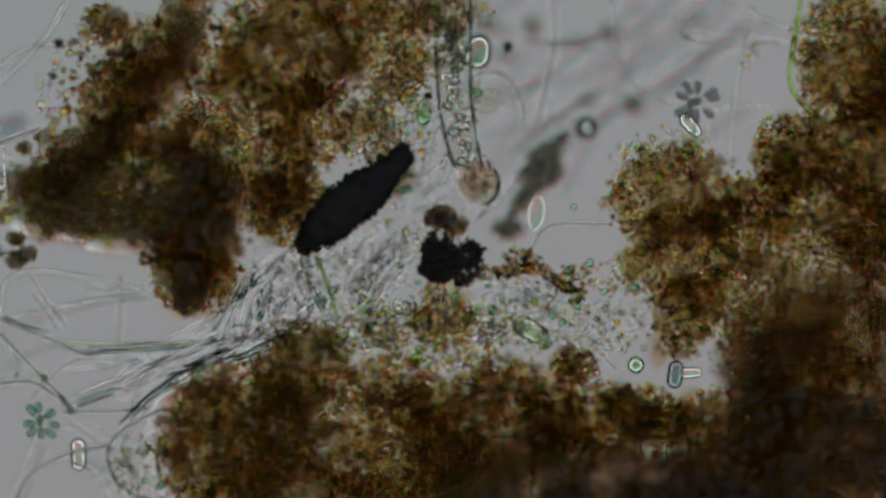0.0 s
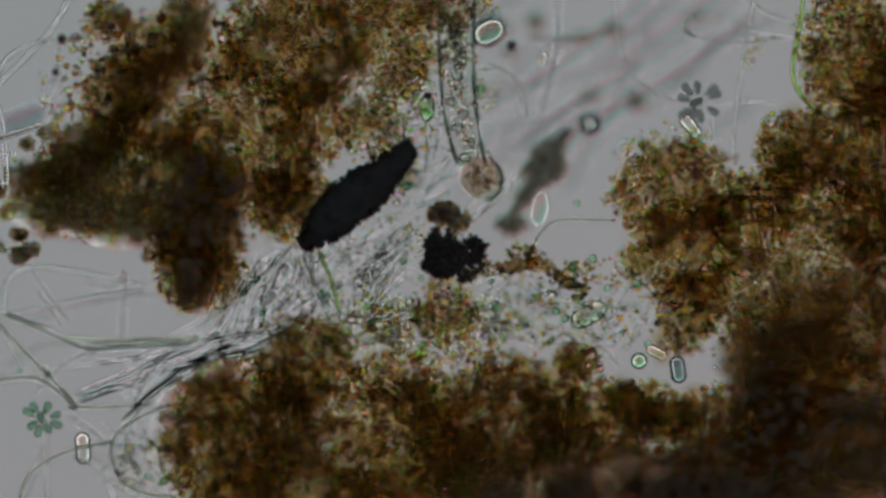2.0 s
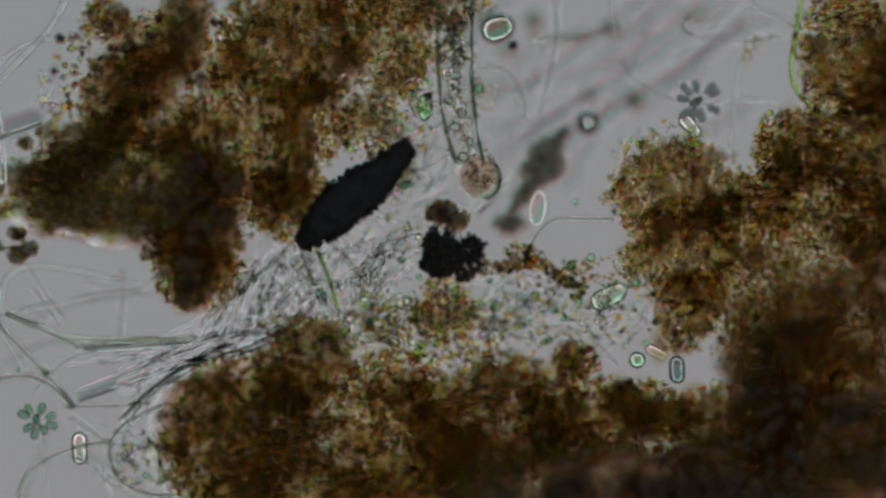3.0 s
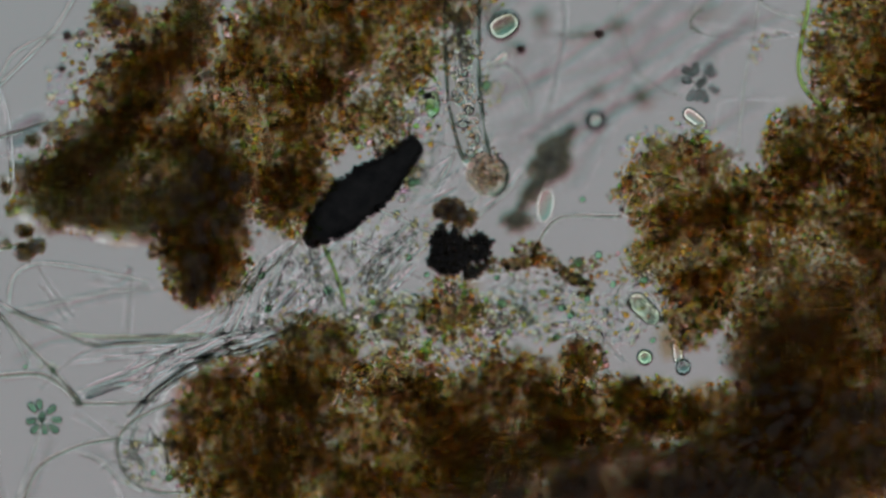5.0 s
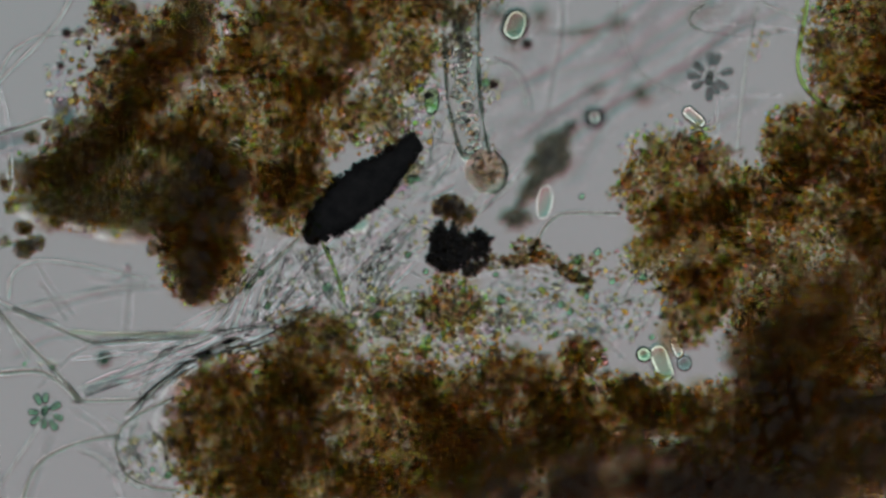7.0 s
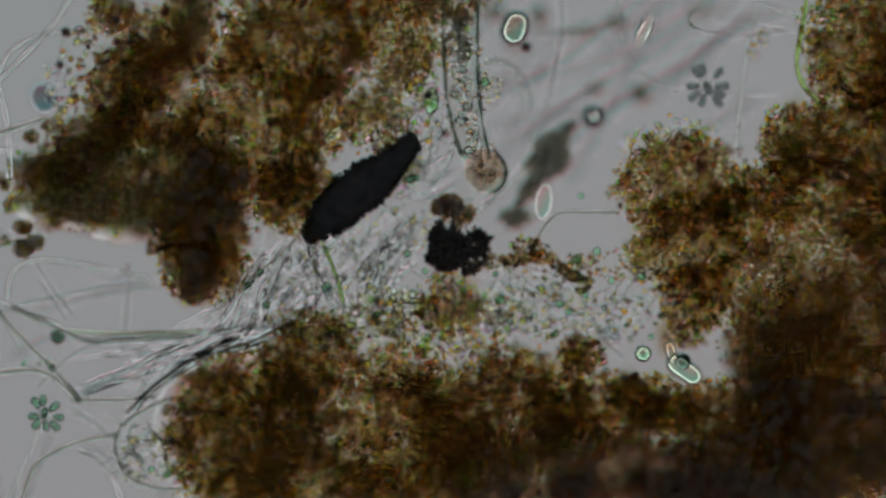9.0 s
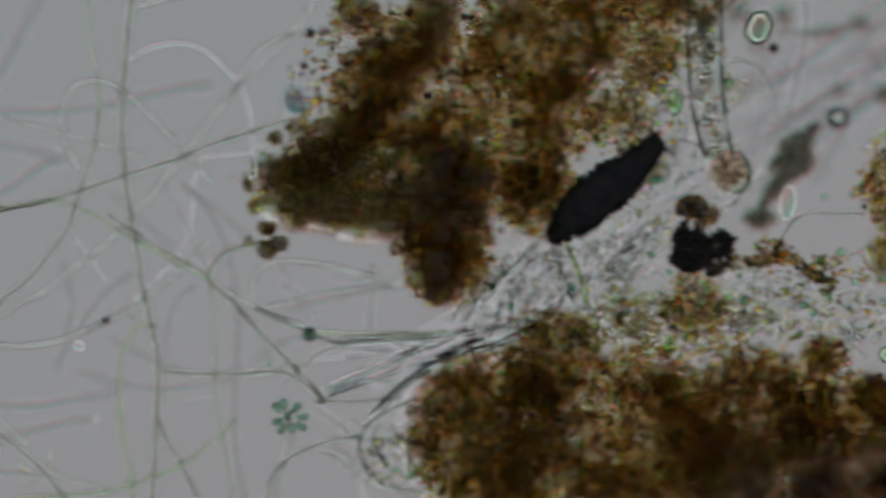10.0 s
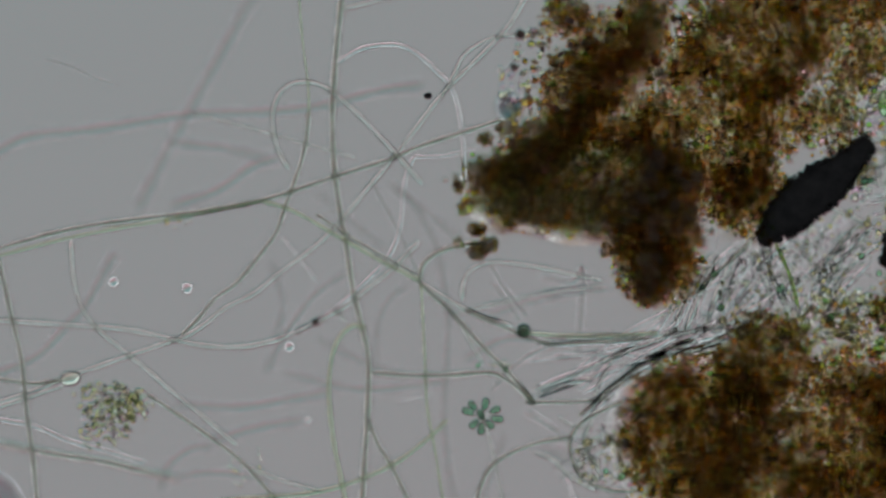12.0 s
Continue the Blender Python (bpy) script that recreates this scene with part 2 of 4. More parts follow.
# ---- the setting: slide and lamp ----
def lamp_light(name, strength, fringe):
    """The lamp's light, tinted reddish on one side of the disc and bluish on the other to add colour fringes."""
    m, nt, out = nodes(name)
    e = nt.nodes.new("ShaderNodeEmission")
    way = nt.nodes.new("ShaderNodeVectorMath")
    way.operation = "DOT_PRODUCT"
    nt.links.new(nt.nodes.new("ShaderNodeTexCoord").outputs["Object"], way.inputs[0])
    way.inputs[1].default_value = (0.35, -0.94, 0)
    over = nt.nodes.new("ShaderNodeMapRange")
    over.inputs["From Min"].default_value, over.inputs["From Max"].default_value = -0.05 * DEEP_LAMP, 0.05 * DEEP_LAMP
    nt.links.new(way.outputs["Value"], over.inputs["Value"])
    nt.links.new(ramp(nt, [(k, [a * b for a, b in zip(WHITE, c)]) for k, c in fringe], over.outputs[0]), e.inputs[0])
    e.inputs[1].default_value = strength
    nt.links.new(e.outputs[0], out.inputs[0])
    return m


DEEP_LAMP = 240.0
WHITE = (0.950, 0.950, 0.978)
# disc tints put in to imitate a lens's red and teal colour fringes
FRINGE = [(0.0, (0.60, 1.14, 1.12)), (0.5, (0.98, 1.06, 0.92)), (1.0, (1.45, 0.82, 0.95))]


def lamp_field():
    """The lamp's disc and, round it, an added brighter ring, which shows only in what bends the light."""
    root = tagged(new("field_lamp"), "round glowing field lamp with an added brighter ring", "lamp", kind="structure")
    r0, r1, r2 = 0.15 * DEEP_LAMP, 0.21 * DEEP_LAMP, 1.5 * DEEP_LAMP
    bm = bmesh.new()
    bmesh.ops.create_circle(bm, cap_ends=True, segments=96, radius=r0)
    part("lamp_disc", bm, lamp_light("field_light", LAMP, FRINGE), root)
    # extra glowing ring, added to brighten the edges of clear bodies
    co = [(r * math.cos(i * math.pi / 48), r * math.sin(i * math.pi / 48), 0) for r in (r0, r1) for i in range(96)]
    part("lamp_ring", np_mesh("lamp_ring", co, [(i, (i + 1) % 96, (i + 1) % 96 + 96, i + 96) for i in range(96)]), lamp_light("added_ring_light", LAMP * 5.0, [(0.0, (0.95, 1.03, 1.02)), (1.0, (1.05, 0.97, 0.98))]), root)
    # unseen black plate, added to block room light and darken clear bodies' outlines
    m, nt, out = nodes("black_mask")
    pr = nt.nodes.new("ShaderNodeBsdfPrincipled")
    pr.inputs["Roughness"].default_value = 0.9
    nt.links.new(ramp(nt, [(0.4, (0.012, 0.012, 0.012)), (0.6, (0.02, 0.02, 0.02))], noise_tex(nt, 0.5)), pr.inputs["Base Color"])
    nt.links.new(pr.outputs[0], out.inputs[0])
    co = [(r * math.cos(i * math.pi / 48), r * math.sin(i * math.pi / 48), z) for r, z in ((r1, 0), (r2, 0), (r2, -2), (r1, -2)) for i in range(96)]
    part("lamp_housing", np_mesh("lamp_housing", co, [(k * 96 + i, k * 96 + (i + 1) % 96, (k + 1) % 4 * 96 + (i + 1) % 96, (k + 1) % 4 * 96 + i) for k in range(4) for i in range(96)]), m, root, "unseen matt black plate added to darken refracted outlines")
    root.location = (-0.4, 0, -DEEP_LAMP)


def slide():
    m, nt, out = nodes("slide_glass")
    g = nt.nodes.new("ShaderNodeBsdfGlass")
    g.inputs[0].default_value, g.inputs["Roughness"].default_value, g.inputs["IOR"].default_value = (0.985, 0.99, 0.985, 1), 0, 1.5
    nt.links.new(g.outputs[0], out.inputs[0])
    bm = bmesh.new()
    bmesh.ops.create_cube(bm, size=1)
    bmesh.ops.scale(bm, vec=(4.2, 2.2, 0.12), verts=bm.verts)
    bmesh.ops.bevel(bm, geom=bm.edges[:], offset=0.02, segments=2, affect="EDGES")
    ob = part("glass_slide", bm, m)
    ob.location = (-0.4, 0, -0.06 - 0.19)
    ob.visible_shadow = False
    tagged(ob, "clear glass microscope slide under the wet mount", "slide", kind="structure")


lamp_field()
slide()


# ---- flocs ----
def flakes(thick, rng, seed, coarse=1.0):
    """Places and sizes of the slime flakes that lie under a floc's crumbs: thick rows (u, v, ru, rv, turn, layers, top, deep)."""
    pl, sz = [], []
    for row in thick:
        cu, cv, ru, rv, ang, layers, top_z, deep_z = row
        n = int(3.14 * ru * rv * layers / 150 / coarse)
        R = max(ru, rv) * 1.2
        u, v = cu + rng.uniform(-R, R, 12 * n + 40), cv + rng.uniform(-R, R, 12 * n + 40)
        f = reach(u, v, row) - 0.04 + 0.09 * wobble(u, v, seed, 90) + 0.05 * wobble(u, v, seed + 4, 30)
        keep = (f > 0.02) & (rng.uniform(size=len(u)) < np.clip(f * 2.4 + 0.12, 0, 1))
        u, v, f = u[keep][:n], v[keep][:n], f[keep][:n]
        z = top_z + (deep_z - top_z) * rng.uniform(0, 1, len(u))
        pl.append(np.stack([u, v, z], 1))
        sz.append(rng.uniform(4.4, 9.2, len(u)))
    return np.concatenate(pl), np.concatenate(sz)


def ball_mesh(name, ru, rv, rz, sub=2, bumps=0.0, seed=0.0):
    """A small round body about its own origin, in thousandths."""
    co, tri = ICO[sub]
    out = []
    for c in co:
        d = Vector(c)
        k = 1 + bumps * noise.noise(d * 2 + Vector((seed, seed, 0)))
        out.append((d.x * ru * U * k, d.y * rv * U * k, d.z * rz * U * k))
    return smooth(np_mesh(name, out, tri))


def capsule_mesh(name, half, r, pinch=0.0, sides=14, rings=9):
    """A rod with round ends along x, in thousandths; pinch narrows one end."""
    co, quads = [], []
    prof = []
    for i in range(rings):
        a = math.pi / 2 * (1 - i / (rings - 1))
        prof.append((-half + r - r * math.sin(a), r * math.cos(a)))
    prof = prof + [(-x, y) for x, y in reversed(prof)]
    for x, y in prof:
        y = max(y, 0.02 * r) * (1 - pinch * (x / half + 1) / 2)
        for k in range(sides):
            b = 2 * math.pi * k / sides
            co.append((x * U, y * math.cos(b) * U, y * math.sin(b) * U))
    for i in range(len(prof) - 1):
        for k in range(sides):
            a, b = i * sides + k, i * sides + (k + 1) % sides
            quads.append((a, b, b + sides, a + sides))
    return smooth(np_mesh(name, co, quads))


BEADS = [ball_mesh("bead", r, r * q, r, 2, 0.25, k) for k, (r, q) in enumerate([(6, 1), (7.5, 0.8), (5, 1.1), (9, 0.7)])]
for _m in BEADS:
    _m.materials.append(bead_mat)


def beads(root, lobes, n, rng, seed):
    """Single larger beads that stand out of the crumbs at a floc's rim."""
    for i in range(n):
        lobe = lobes[rng.randint(len(lobes))]
        a, k = rng.uniform(0, 6.28), rng.uniform(0.4, 0.93)
        t = math.radians(lobe[4])
        x, y = math.cos(a) * lobe[2] * k, math.sin(a) * lobe[3] * k
        ob = new("bead", BEADS[rng.randint(len(BEADS))])
        ob.parent = root
        ob.matrix_basis = Matrix.Translation(P(lobe[0] + x * math.cos(t) + y * math.sin(t), lobe[1] - x * math.sin(t) + y * math.cos(t), rng.uniform(4, 24))) @ pose(0, 0, 0, 0, 0, rng.uniform(0, 180))


COARSE = {"pale_slime": 2.4, "dark_slime": 1.4, "grey_slime": 1.5, "brown_slime": 1.3}  # how much larger a slime's flakes are


def floc(name, label, lobes, brown, deep, grey, seed, per=1.0, n_beads=60):
    """A brown floc: slime flakes below, crumbs in and round them."""
    rng = np.random.RandomState(seed)
    root = tagged(new(name), label, "floc", "brown flocs")
    pl, sz = crumbs(lobes, rng, seed, per * 1.45, (2.1, 4.4))
    pl[:, 2] -= 6
    kind = rng.uniform(size=len(pl))
    for nm, mat, lo, hi, lab in (("rust_granulation", granule_mat, 0, 0.27, "rust-brown and ochre granules"), ("olive_granulation", olive_mat, 0.27, 0.54, "olive and pale yellow granules"),
                                 ("clear_granulation", bead_mat, 0.54, 1, "clear yellowish beads")):
        k = (kind >= lo) & (kind < hi)
        me = grains(nm, pl[k], sz[k] * (1.3 if mat is bead_mat else 1), rng, 1, 0.2 if mat is bead_mat else 0.35)
        part(nm, smooth(me) if mat is bead_mat else me, mat, root, lab)["kind"] = "stuff"
    for nm, mat, rows, lab in (("brown_slime", flake_mat, brown, "translucent brown slime"), ("dark_slime", deep_mat, deep, "thick dark brown slime"), ("grey_slime", grey_mat, grey, "greyish slime"),
                               ("pale_slime", haze_mat, [(l[0], l[1], l[2] * 0.97, l[3] * 0.97, l[4], 2.2 * min(1.0, 0.35 + l[5]), -70, -140) for l in lobes], "thin pale yellowish slime")):
        if rows:
            rows = [(*r[:5], r[5] * {"brown_slime": 0.45, "dark_slime": 1.2, "grey_slime": 1.05}.get(nm, 1), *r[6:]) for r in rows]
            p2, s2 = flakes(rows, rng, seed + 7, COARSE.get(nm, 1.0) ** 2)
            if nm == "dark_slime":  # the thickest lobes also bulge up in front of the crumbs
                thick = np.max([np.where(reach(p2[:, 0], p2[:, 1], r) > 0, r[5], 0) for r in rows], axis=0) > 3.0
                p2[:, 2] = np.where(thick & (rng.uniform(size=len(p2)) < 0.1), 16 - 0.3 * p2[:, 2], p2[:, 2] - 40)
            part(nm, smooth(grains(nm, p2, s2 * COARSE.get(nm, 1.0), rng, 1, 0.3)), mat, root, lab)["kind"] = "stuff"
    p4, s4 = crumbs([(*l[:5], 0.5 + 0.5 * l[5], 16) for l in lobes], rng, seed + 19, per * 0.48, (3.6, 7.0))
    p4[:, 2] -= 26
    heap = wobble(p4[:, 0], p4[:, 1], seed + 31, 62) > -0.25
    part("clotted_slime", smooth(grains("clotted_slime", p4[heap], s4[heap], rng, 2, 0.35)), clot_mat, root, "soft brown clots heaped between the granules")["kind"] = "stuff"
    p3, s3 = crumbs([(*l[:5], min(max(l[5], 0.75), 1.0), 8) for l in lobes], rng, seed + 13, per * 0.95, (2.6, 4.8))
    p3[:, 2] += 14
    part("bead_carpet", smooth(grains("bead_carpet", p3, s3, rng, 1, 0.12)), carpet_mat, root, "close carpet of clear beads tinted like colour fringes")["kind"] = "stuff"
    beads(root, lobes, n_beads, rng, seed)
    return root


floc("upper_floc", "large rust-brown granular floc with a dark grey lower rim",
     [(225, 322, 222, 92, 4, 0.5, 14), (222, 150, 84, 74, 40, 0.8, 16), (190, 32, 46, 40, 0, 0.5, 20), (330, 50, 52, 110, -10, 0.5, 16), (520, 60, 130, 130, 0, 0.75, 14), (440, 250, 130, 150, 0, 0.75, 14), (560, 200, 70, 90, 0, 0.6, 14),
      (690, 70, 80, 110, 10, 0.4, 12), (520, 350, 75, 80, 20, 0.9, 12), (352, 475, 82, 70, 0, 1.0, 12), (690, 0, 190, 50, 0, 0.5, 12), (660, 215, 60, 60, 0, 0.3, 12), (400, 80, 30, 80, -20, 0.3, 12), (275, 215, 90, 60, 10, 0.7, 14), (345, 420, 96, 50, 0, 0.8, 14), (135, 268, 104, 52, 32, 0.6, 14), (265, 75, 70, 60, 20, 0.6, 16)],
     [(600, 80, 60, 90, 0, 0.9, -30, -80), (500, 40, 90, 70, 0, 0.5, -30, -80), (440, 270, 120, 130, 0, 0.35, -30, -80), (550, 190, 60, 80, 0, 0.5, -30, -70), (355, 475, 74, 60, 0, 1.2, -25, -60),
      (520, 350, 60, 70, 20, 0.6, -25, -60), (225, 160, 78, 70, 30, 0.9, -30, -80), (330, 60, 46, 100, -10, 0.8, -30, -80), (790, 0, 70, 44, 0, 0.9, -30, -80), (275, 215, 84, 56, 10, 0.8, -30, -80), (370, 160, 50, 60, 0, 0.9, -30, -80), (150, 245, 84, 44, 32, 0.7, -30, -80), (260, 85, 64, 56, 20, 1.0, -30, -80)],
     [(362, 345, 84, 90, 0, 3.0, -40, -110), (215, 372, 190, 48, 0, 2.2, -30, -100), (345, 495, 52, 46, 0, 3.4, -25, -70), (250, 150, 56, 60, 20, 1.8, -40, -100), (600, 90, 50, 70, 0, 1.0, -40, -80), (480, 36, 60, 40, 0, 0.8, -40, -80), (330, 60, 34, 90, -8, 1.1, -40, -90), (340, 420, 90, 50, 0, 2.0, -30, -80), (305, 110, 48, 56, 0, 1.0, -40, -90)],
     [(225, 322, 216, 92, 4, 2.0, -24, -80), (110, 325, 104, 80, 0, 2.0, -24, -70), (200, 235, 110, 50, 20, 1.4, -30, -80), (325, 60, 42, 105, -10, 1.0, -20, -60), (190, 30, 40, 36, 0, 1.2, -40, -80), (135, 268, 100, 48, 32, 1.6, -24, -70)], 11, 0.85, 150)
floc("lower_floc", "large brown granular floc with a thick dark middle",
     [(425, 765, 140, 145, 0, 0.85, 14), (545, 640, 92, 90, 15, 0.7, 14), (700, 780, 150, 130, 0, 0.6, 14), (880, 745, 165, 130, 0, 0.6, 16), (1050, 740, 130, 80, 0, 0.6, 16),
      (1150, 712, 90, 44, -15, 1.0, 10), (1022, 632, 46, 34, 0, 1.0, 10), (1290, 760, 150, 90, 0, 0.5, 16), (700, 660, 80, 50, 0, 0.4, 12), (790, 545, 60, 60, 0, 0.3, 10), (600, 880, 280, 70, 0, 0.6, 16)],
     [(425, 770, 138, 130, 0, 0.9, -30, -80), (330, 765, 52, 110, 0, 0.9, -20, -60), (400, 660, 90, 36, 20, 1.0, -20, -60), (670, 800, 170, 120, 0, 0.8, -25, -80), (880, 750, 160, 130, 0, 1.2, -30, -80), (1060, 770, 140, 90, 0, 1.2, -30, -70), (1160, 730, 80, 35, -10, 0.8, -20, -40), (1290, 770, 150, 90, 0, 1.2, -30, -70), (1022, 640, 38, 24, 0, 0.8, -20, -40), (640, 900, 280, 60, 0, 1.2, -30, -90)],
     [(510, 765, 84, 140, 0, 2.1, -40, -110), (930, 835, 160, 100, 0, 2.2, -50, -140), (840, 860, 110, 60, 0, 1.6, -50, -120), (1120, 845, 160, 74, 0, 2.4, -50, -140), (1300, 850, 200, 105, 0, 2.3, -50, -150), (1150, 890, 330, 60, 0, 3.0, -40, -110), (740, 692, 46, 36, 0, 1.6, -35, -70), (880, 690, 70, 60, 0, 1.0, -35, -80)],
     [(545, 635, 90, 84, 10, 1.2, -30, -80), (425, 760, 120, 110, 0, 0.5, -30, -80)], 23, 1.0, 150)
floc("side_floc", "large dark brown floc with an ochre granular rim",
     [(1200, 335, 122, 100, 0, 0.58, 12), (1210, 440, 108, 96, 0, 0.45, 12), (1218, 545, 58, 75, -20, 0.9, 10), (1430, 480, 190, 220, 0, 0.4, 16), (1410, 265, 78, 78, 0, 0.9, 14), (1510, 90, 98, 135, 0, 0.8, 12), (1600, 300, 150, 200, 0, 0.6, 16), (1490, 760, 190, 150, 0, 0.35, 16), (1330, 370, 90, 80, 0, 0.4, 12)],
     [(1440, 500, 190, 190, 0, 0.15, -30, -80), (1225, 340, 90, 70, 0, 0.4, -25, -60), (1225, 284, 62, 28, 0, 1.4, -14, -34), (1415, 270, 72, 70, 0, 0.9, -30, -70), (1580, 110, 70, 120, 0, 1.3, -30, -80), (1660, 400, 180, 400, 0, 0.8, -30, -90), (1500, 720, 260, 210, 0, 0.9, -30, -90)],
     [(1385, 610, 120, 135, 0, 2.1, -50, -150), (1340, 660, 70, 70, 0, 1.8, -40, -120), (1490, 640, 190, 220, 0, 1.2, -50, -150), (1530, 480, 120, 120, 0, 0.35, -50, -140), (1560, 300, 120, 130, 0, 0.9, -50, -130), (1590, 120, 60, 120, 0, 1.4, -50, -130), (1430, 800, 240, 130, 0, 2.6, -50, -150), (1640, 820, 160, 140, 0, 2.0, -50, -150), (1410, 275, 50, 50, 0, 0.3, -40, -90)],
     [], 37, 1.0, 200)


# made-up clear lens under a floc; its rim imitates the bright optical halo
def slime_coat(root_name, u, v, ru, rv, ang, seed):
    part("slime_coat", lump("slime_coat", u, v, -150, ru, rv, 60, ang, seed, 4, 0.2, 0.3), halo_mat, bpy.data.objects[root_name], "clear shell added to give the floc a bright halo")


halo_mat = clear("halo_clear", 1.03, (0.995, 0.995, 0.985))
slime_coat("upper_floc", 196, 350, 196, 68, -5, 1)
slime_coat("lower_floc", 436, 776, 153, 146, 0, 2)


# ---- the black particle ----
def black_particle():
    """A long crust-covered splinter, widest towards one end and blunt at the other."""
    rng = np.random.RandomState(5)
    root = tagged(new("black_particle"), "opaque black spindle-shaped mineral particle with a rough edge", "particle")
    girth = [(0.0, 4), (0.04, 14), (0.12, 22), (0.25, 34), (0.42, 40), (0.58, 38), (0.72, 29), (0.85, 21), (0.95, 17), (0.985, 12), (1.0, 4)]
    sway = [(0.0, -3), (0.25, 2), (0.45, 3), (0.7, -1), (0.85, 2), (1.0, 6)]
    at = lambda rows, q: np.interp(q, [a for a, _ in rows], [b for _, b in rows])
    c, d = math.cos(math.radians(40.5)), math.sin(math.radians(40.5))
    co, quads, rings, sides = [], [], 60, 28
    for i in range(rings):
        q = i / (rings - 1)
        for k in range(sides):
            a = 2 * math.pi * k / sides
            r = at(girth, q) * (1 + 0.16 * noise.noise(Vector((q * 14, math.cos(a) * 1.5, math.sin(a) * 1.5))) + 0.10 * noise.noise(Vector((q * 40, math.cos(a) * 4, math.sin(a) * 4))))
            x, y = (q - 0.5) * 274, at(sway, q) + r * math.cos(a)
            co.append(P(633 + x * c - y * d, 341 - x * d - y * c, 0.8 * r * math.sin(a))[:])
    for i in range(rings - 1):
        for k in range(sides):
            a, b = i * sides + k, i * sides + (k + 1) % sides
            quads.append((a, b, b + sides, a + sides))
    part("body", np_mesh("body", co, quads), black_mat, root)
    n = 520
    q, side = rng.uniform(0.02, 0.99, n), np.where(rng.uniform(size=n) < 0.5, 1, -1)
    x, y = (q - 0.5) * 274, at(sway, q) + side * at(girth, q) * rng.uniform(0.8, 1.1, n)
    pl = np.stack([633 + x * c - y * d, 341 - x * d - y * c, rng.uniform(-12, 12, n)], 1)
    part("crust", grains("crust", pl, rng.uniform(2, 6, n), rng), black_mat, root)["kind"] = "stuff"


black_particle()


# ---- small clumps ----
def clump(name, label, lobes, mats, seed, size=(3, 6), category="clump", lift=0.0):
    rng = np.random.RandomState(seed)
    root = tagged(new(name), label, category)
    pl, sz = crumbs(lobes, rng, seed, 1.0, size)
    pl[:, 2] += lift
    which = rng.randint(0, len(mats), len(pl))
    for i, (nm, mat) in enumerate(mats):
        part(nm, smooth(grains(nm, pl[which == i], sz[which == i], rng, 2)), mat, root)["kind"] = "stuff"
    return root


clump("dark_clump", "small almost black crumbly clump beside the black particle", [(786, 450, 38, 38, 10, 18.0, 18), (830, 438, 34, 24, 20, 9.0, 14), (770, 415, 14, 22, -20, 8.0, 12), (830, 480, 22, 14, 20, 8.0, 12), (800, 400, 14, 12, 0, 3.0, 10), (810, 446, 58, 46, 0, 1.2, 12)], [("dark_crumb", deep_mat), ("black_crumb", black_mat), ("black_grain", black_mat)], 41, (1.6, 3.4))
clump("grey_clump", "small grey-brown crumbly clump", [(787, 368, 28, 22, 0, 7, 12), (815, 385, 22, 16, 0, 5, 12)], [("dark_crumb", deep_mat), ("grey_crumb", grey_mat), ("dark_grain", deep_mat), ("clear_bead", bead_mat)], 43, (2.5, 5))
clump("ochre_chain", "ochre chain of granules trailing from the dark clump",
      [(866, 470, 34, 13, 0, 2.6, 8), (912, 464, 36, 13, 10, 2.8, 8), (952, 460, 30, 12, -5, 2.8, 8), (984, 476, 24, 11, -45, 2.8, 8), (1010, 492, 24, 12, -30, 2.6, 8), (1028, 506, 15, 18, -50, 2.2, 8), (1022, 466, 30, 20, 0, 1.0, 8), (1080, 478, 50, 30, 0, 0.35, 8), (928, 440, 36, 16, 0, 1.5, 8), (1110, 565, 60, 36, 0, 0.1, 8), (930, 478, 90, 22, -10, 0.5, 8)],
      [("olive_crumb", olive_mat), ("rust_crumb", granule_mat), ("dark_crumb", deep_mat), ("clear_bead", carpet_mat)], 47, (2.4, 4.6))
clump("pocket_beads", "loose carpet of clear lilac and yellow beads in the pocket",
      [(780, 575, 125, 62, 0, 1.1, 6), (660, 570, 60, 40, 0, 0.7, 6), (980, 550, 120, 55, 0, 0.3, 6), (1085, 580, 50, 40, 0, 0.12, 6), (1135, 465, 34, 46, 0, 0.45, 6), (715, 180, 60, 120, 0, 0.7, 6), (760, 60, 70, 80, 0, 0.5, 6), (690, 300, 50, 46, 0, 0.5, 6), (1170, 250, 90, 34, 10, 0.5, 6), (120, 130, 46, 80, -20, 0.3, 12)],
      [("clear_bead", lilac_bead_mat), ("yellow_bead", pale_bead_mat), ("pale_bead", lilac_bead_mat), ("coloured_bead", carpet_mat)], 49, (3.0, 5.2), "debris", 2)
for k, (u, v, ru, rv, z, turn) in enumerate([(962, 272, 56, 28, -36, 45), (974, 298, 38, 20, -36, 40), (932, 336, 40, 17, -36, 52), (904, 390, 27, 25, -40, 0), (994, 238, 32, 13, -60, 45)]):
    rng_k = np.random.RandomState(60 + k)
    if k == 0:
        drift = tagged(new("grey_debris"), "blurred grey-brown slimy debris strand", "debris")
    p2, s2 = flakes([(u, v, ru, rv, turn, 7.5, z, z - 40)], rng_k, 60 + k)
    part("lobe", smooth(grains("lobe", p2, s2 * 0.7, rng_k, 2)), grey_mat, drift)
rng_k = np.random.RandomState(66)
far = tagged(new("blurred_debris"), "blurred dark specks of debris deep in the water", "debris")
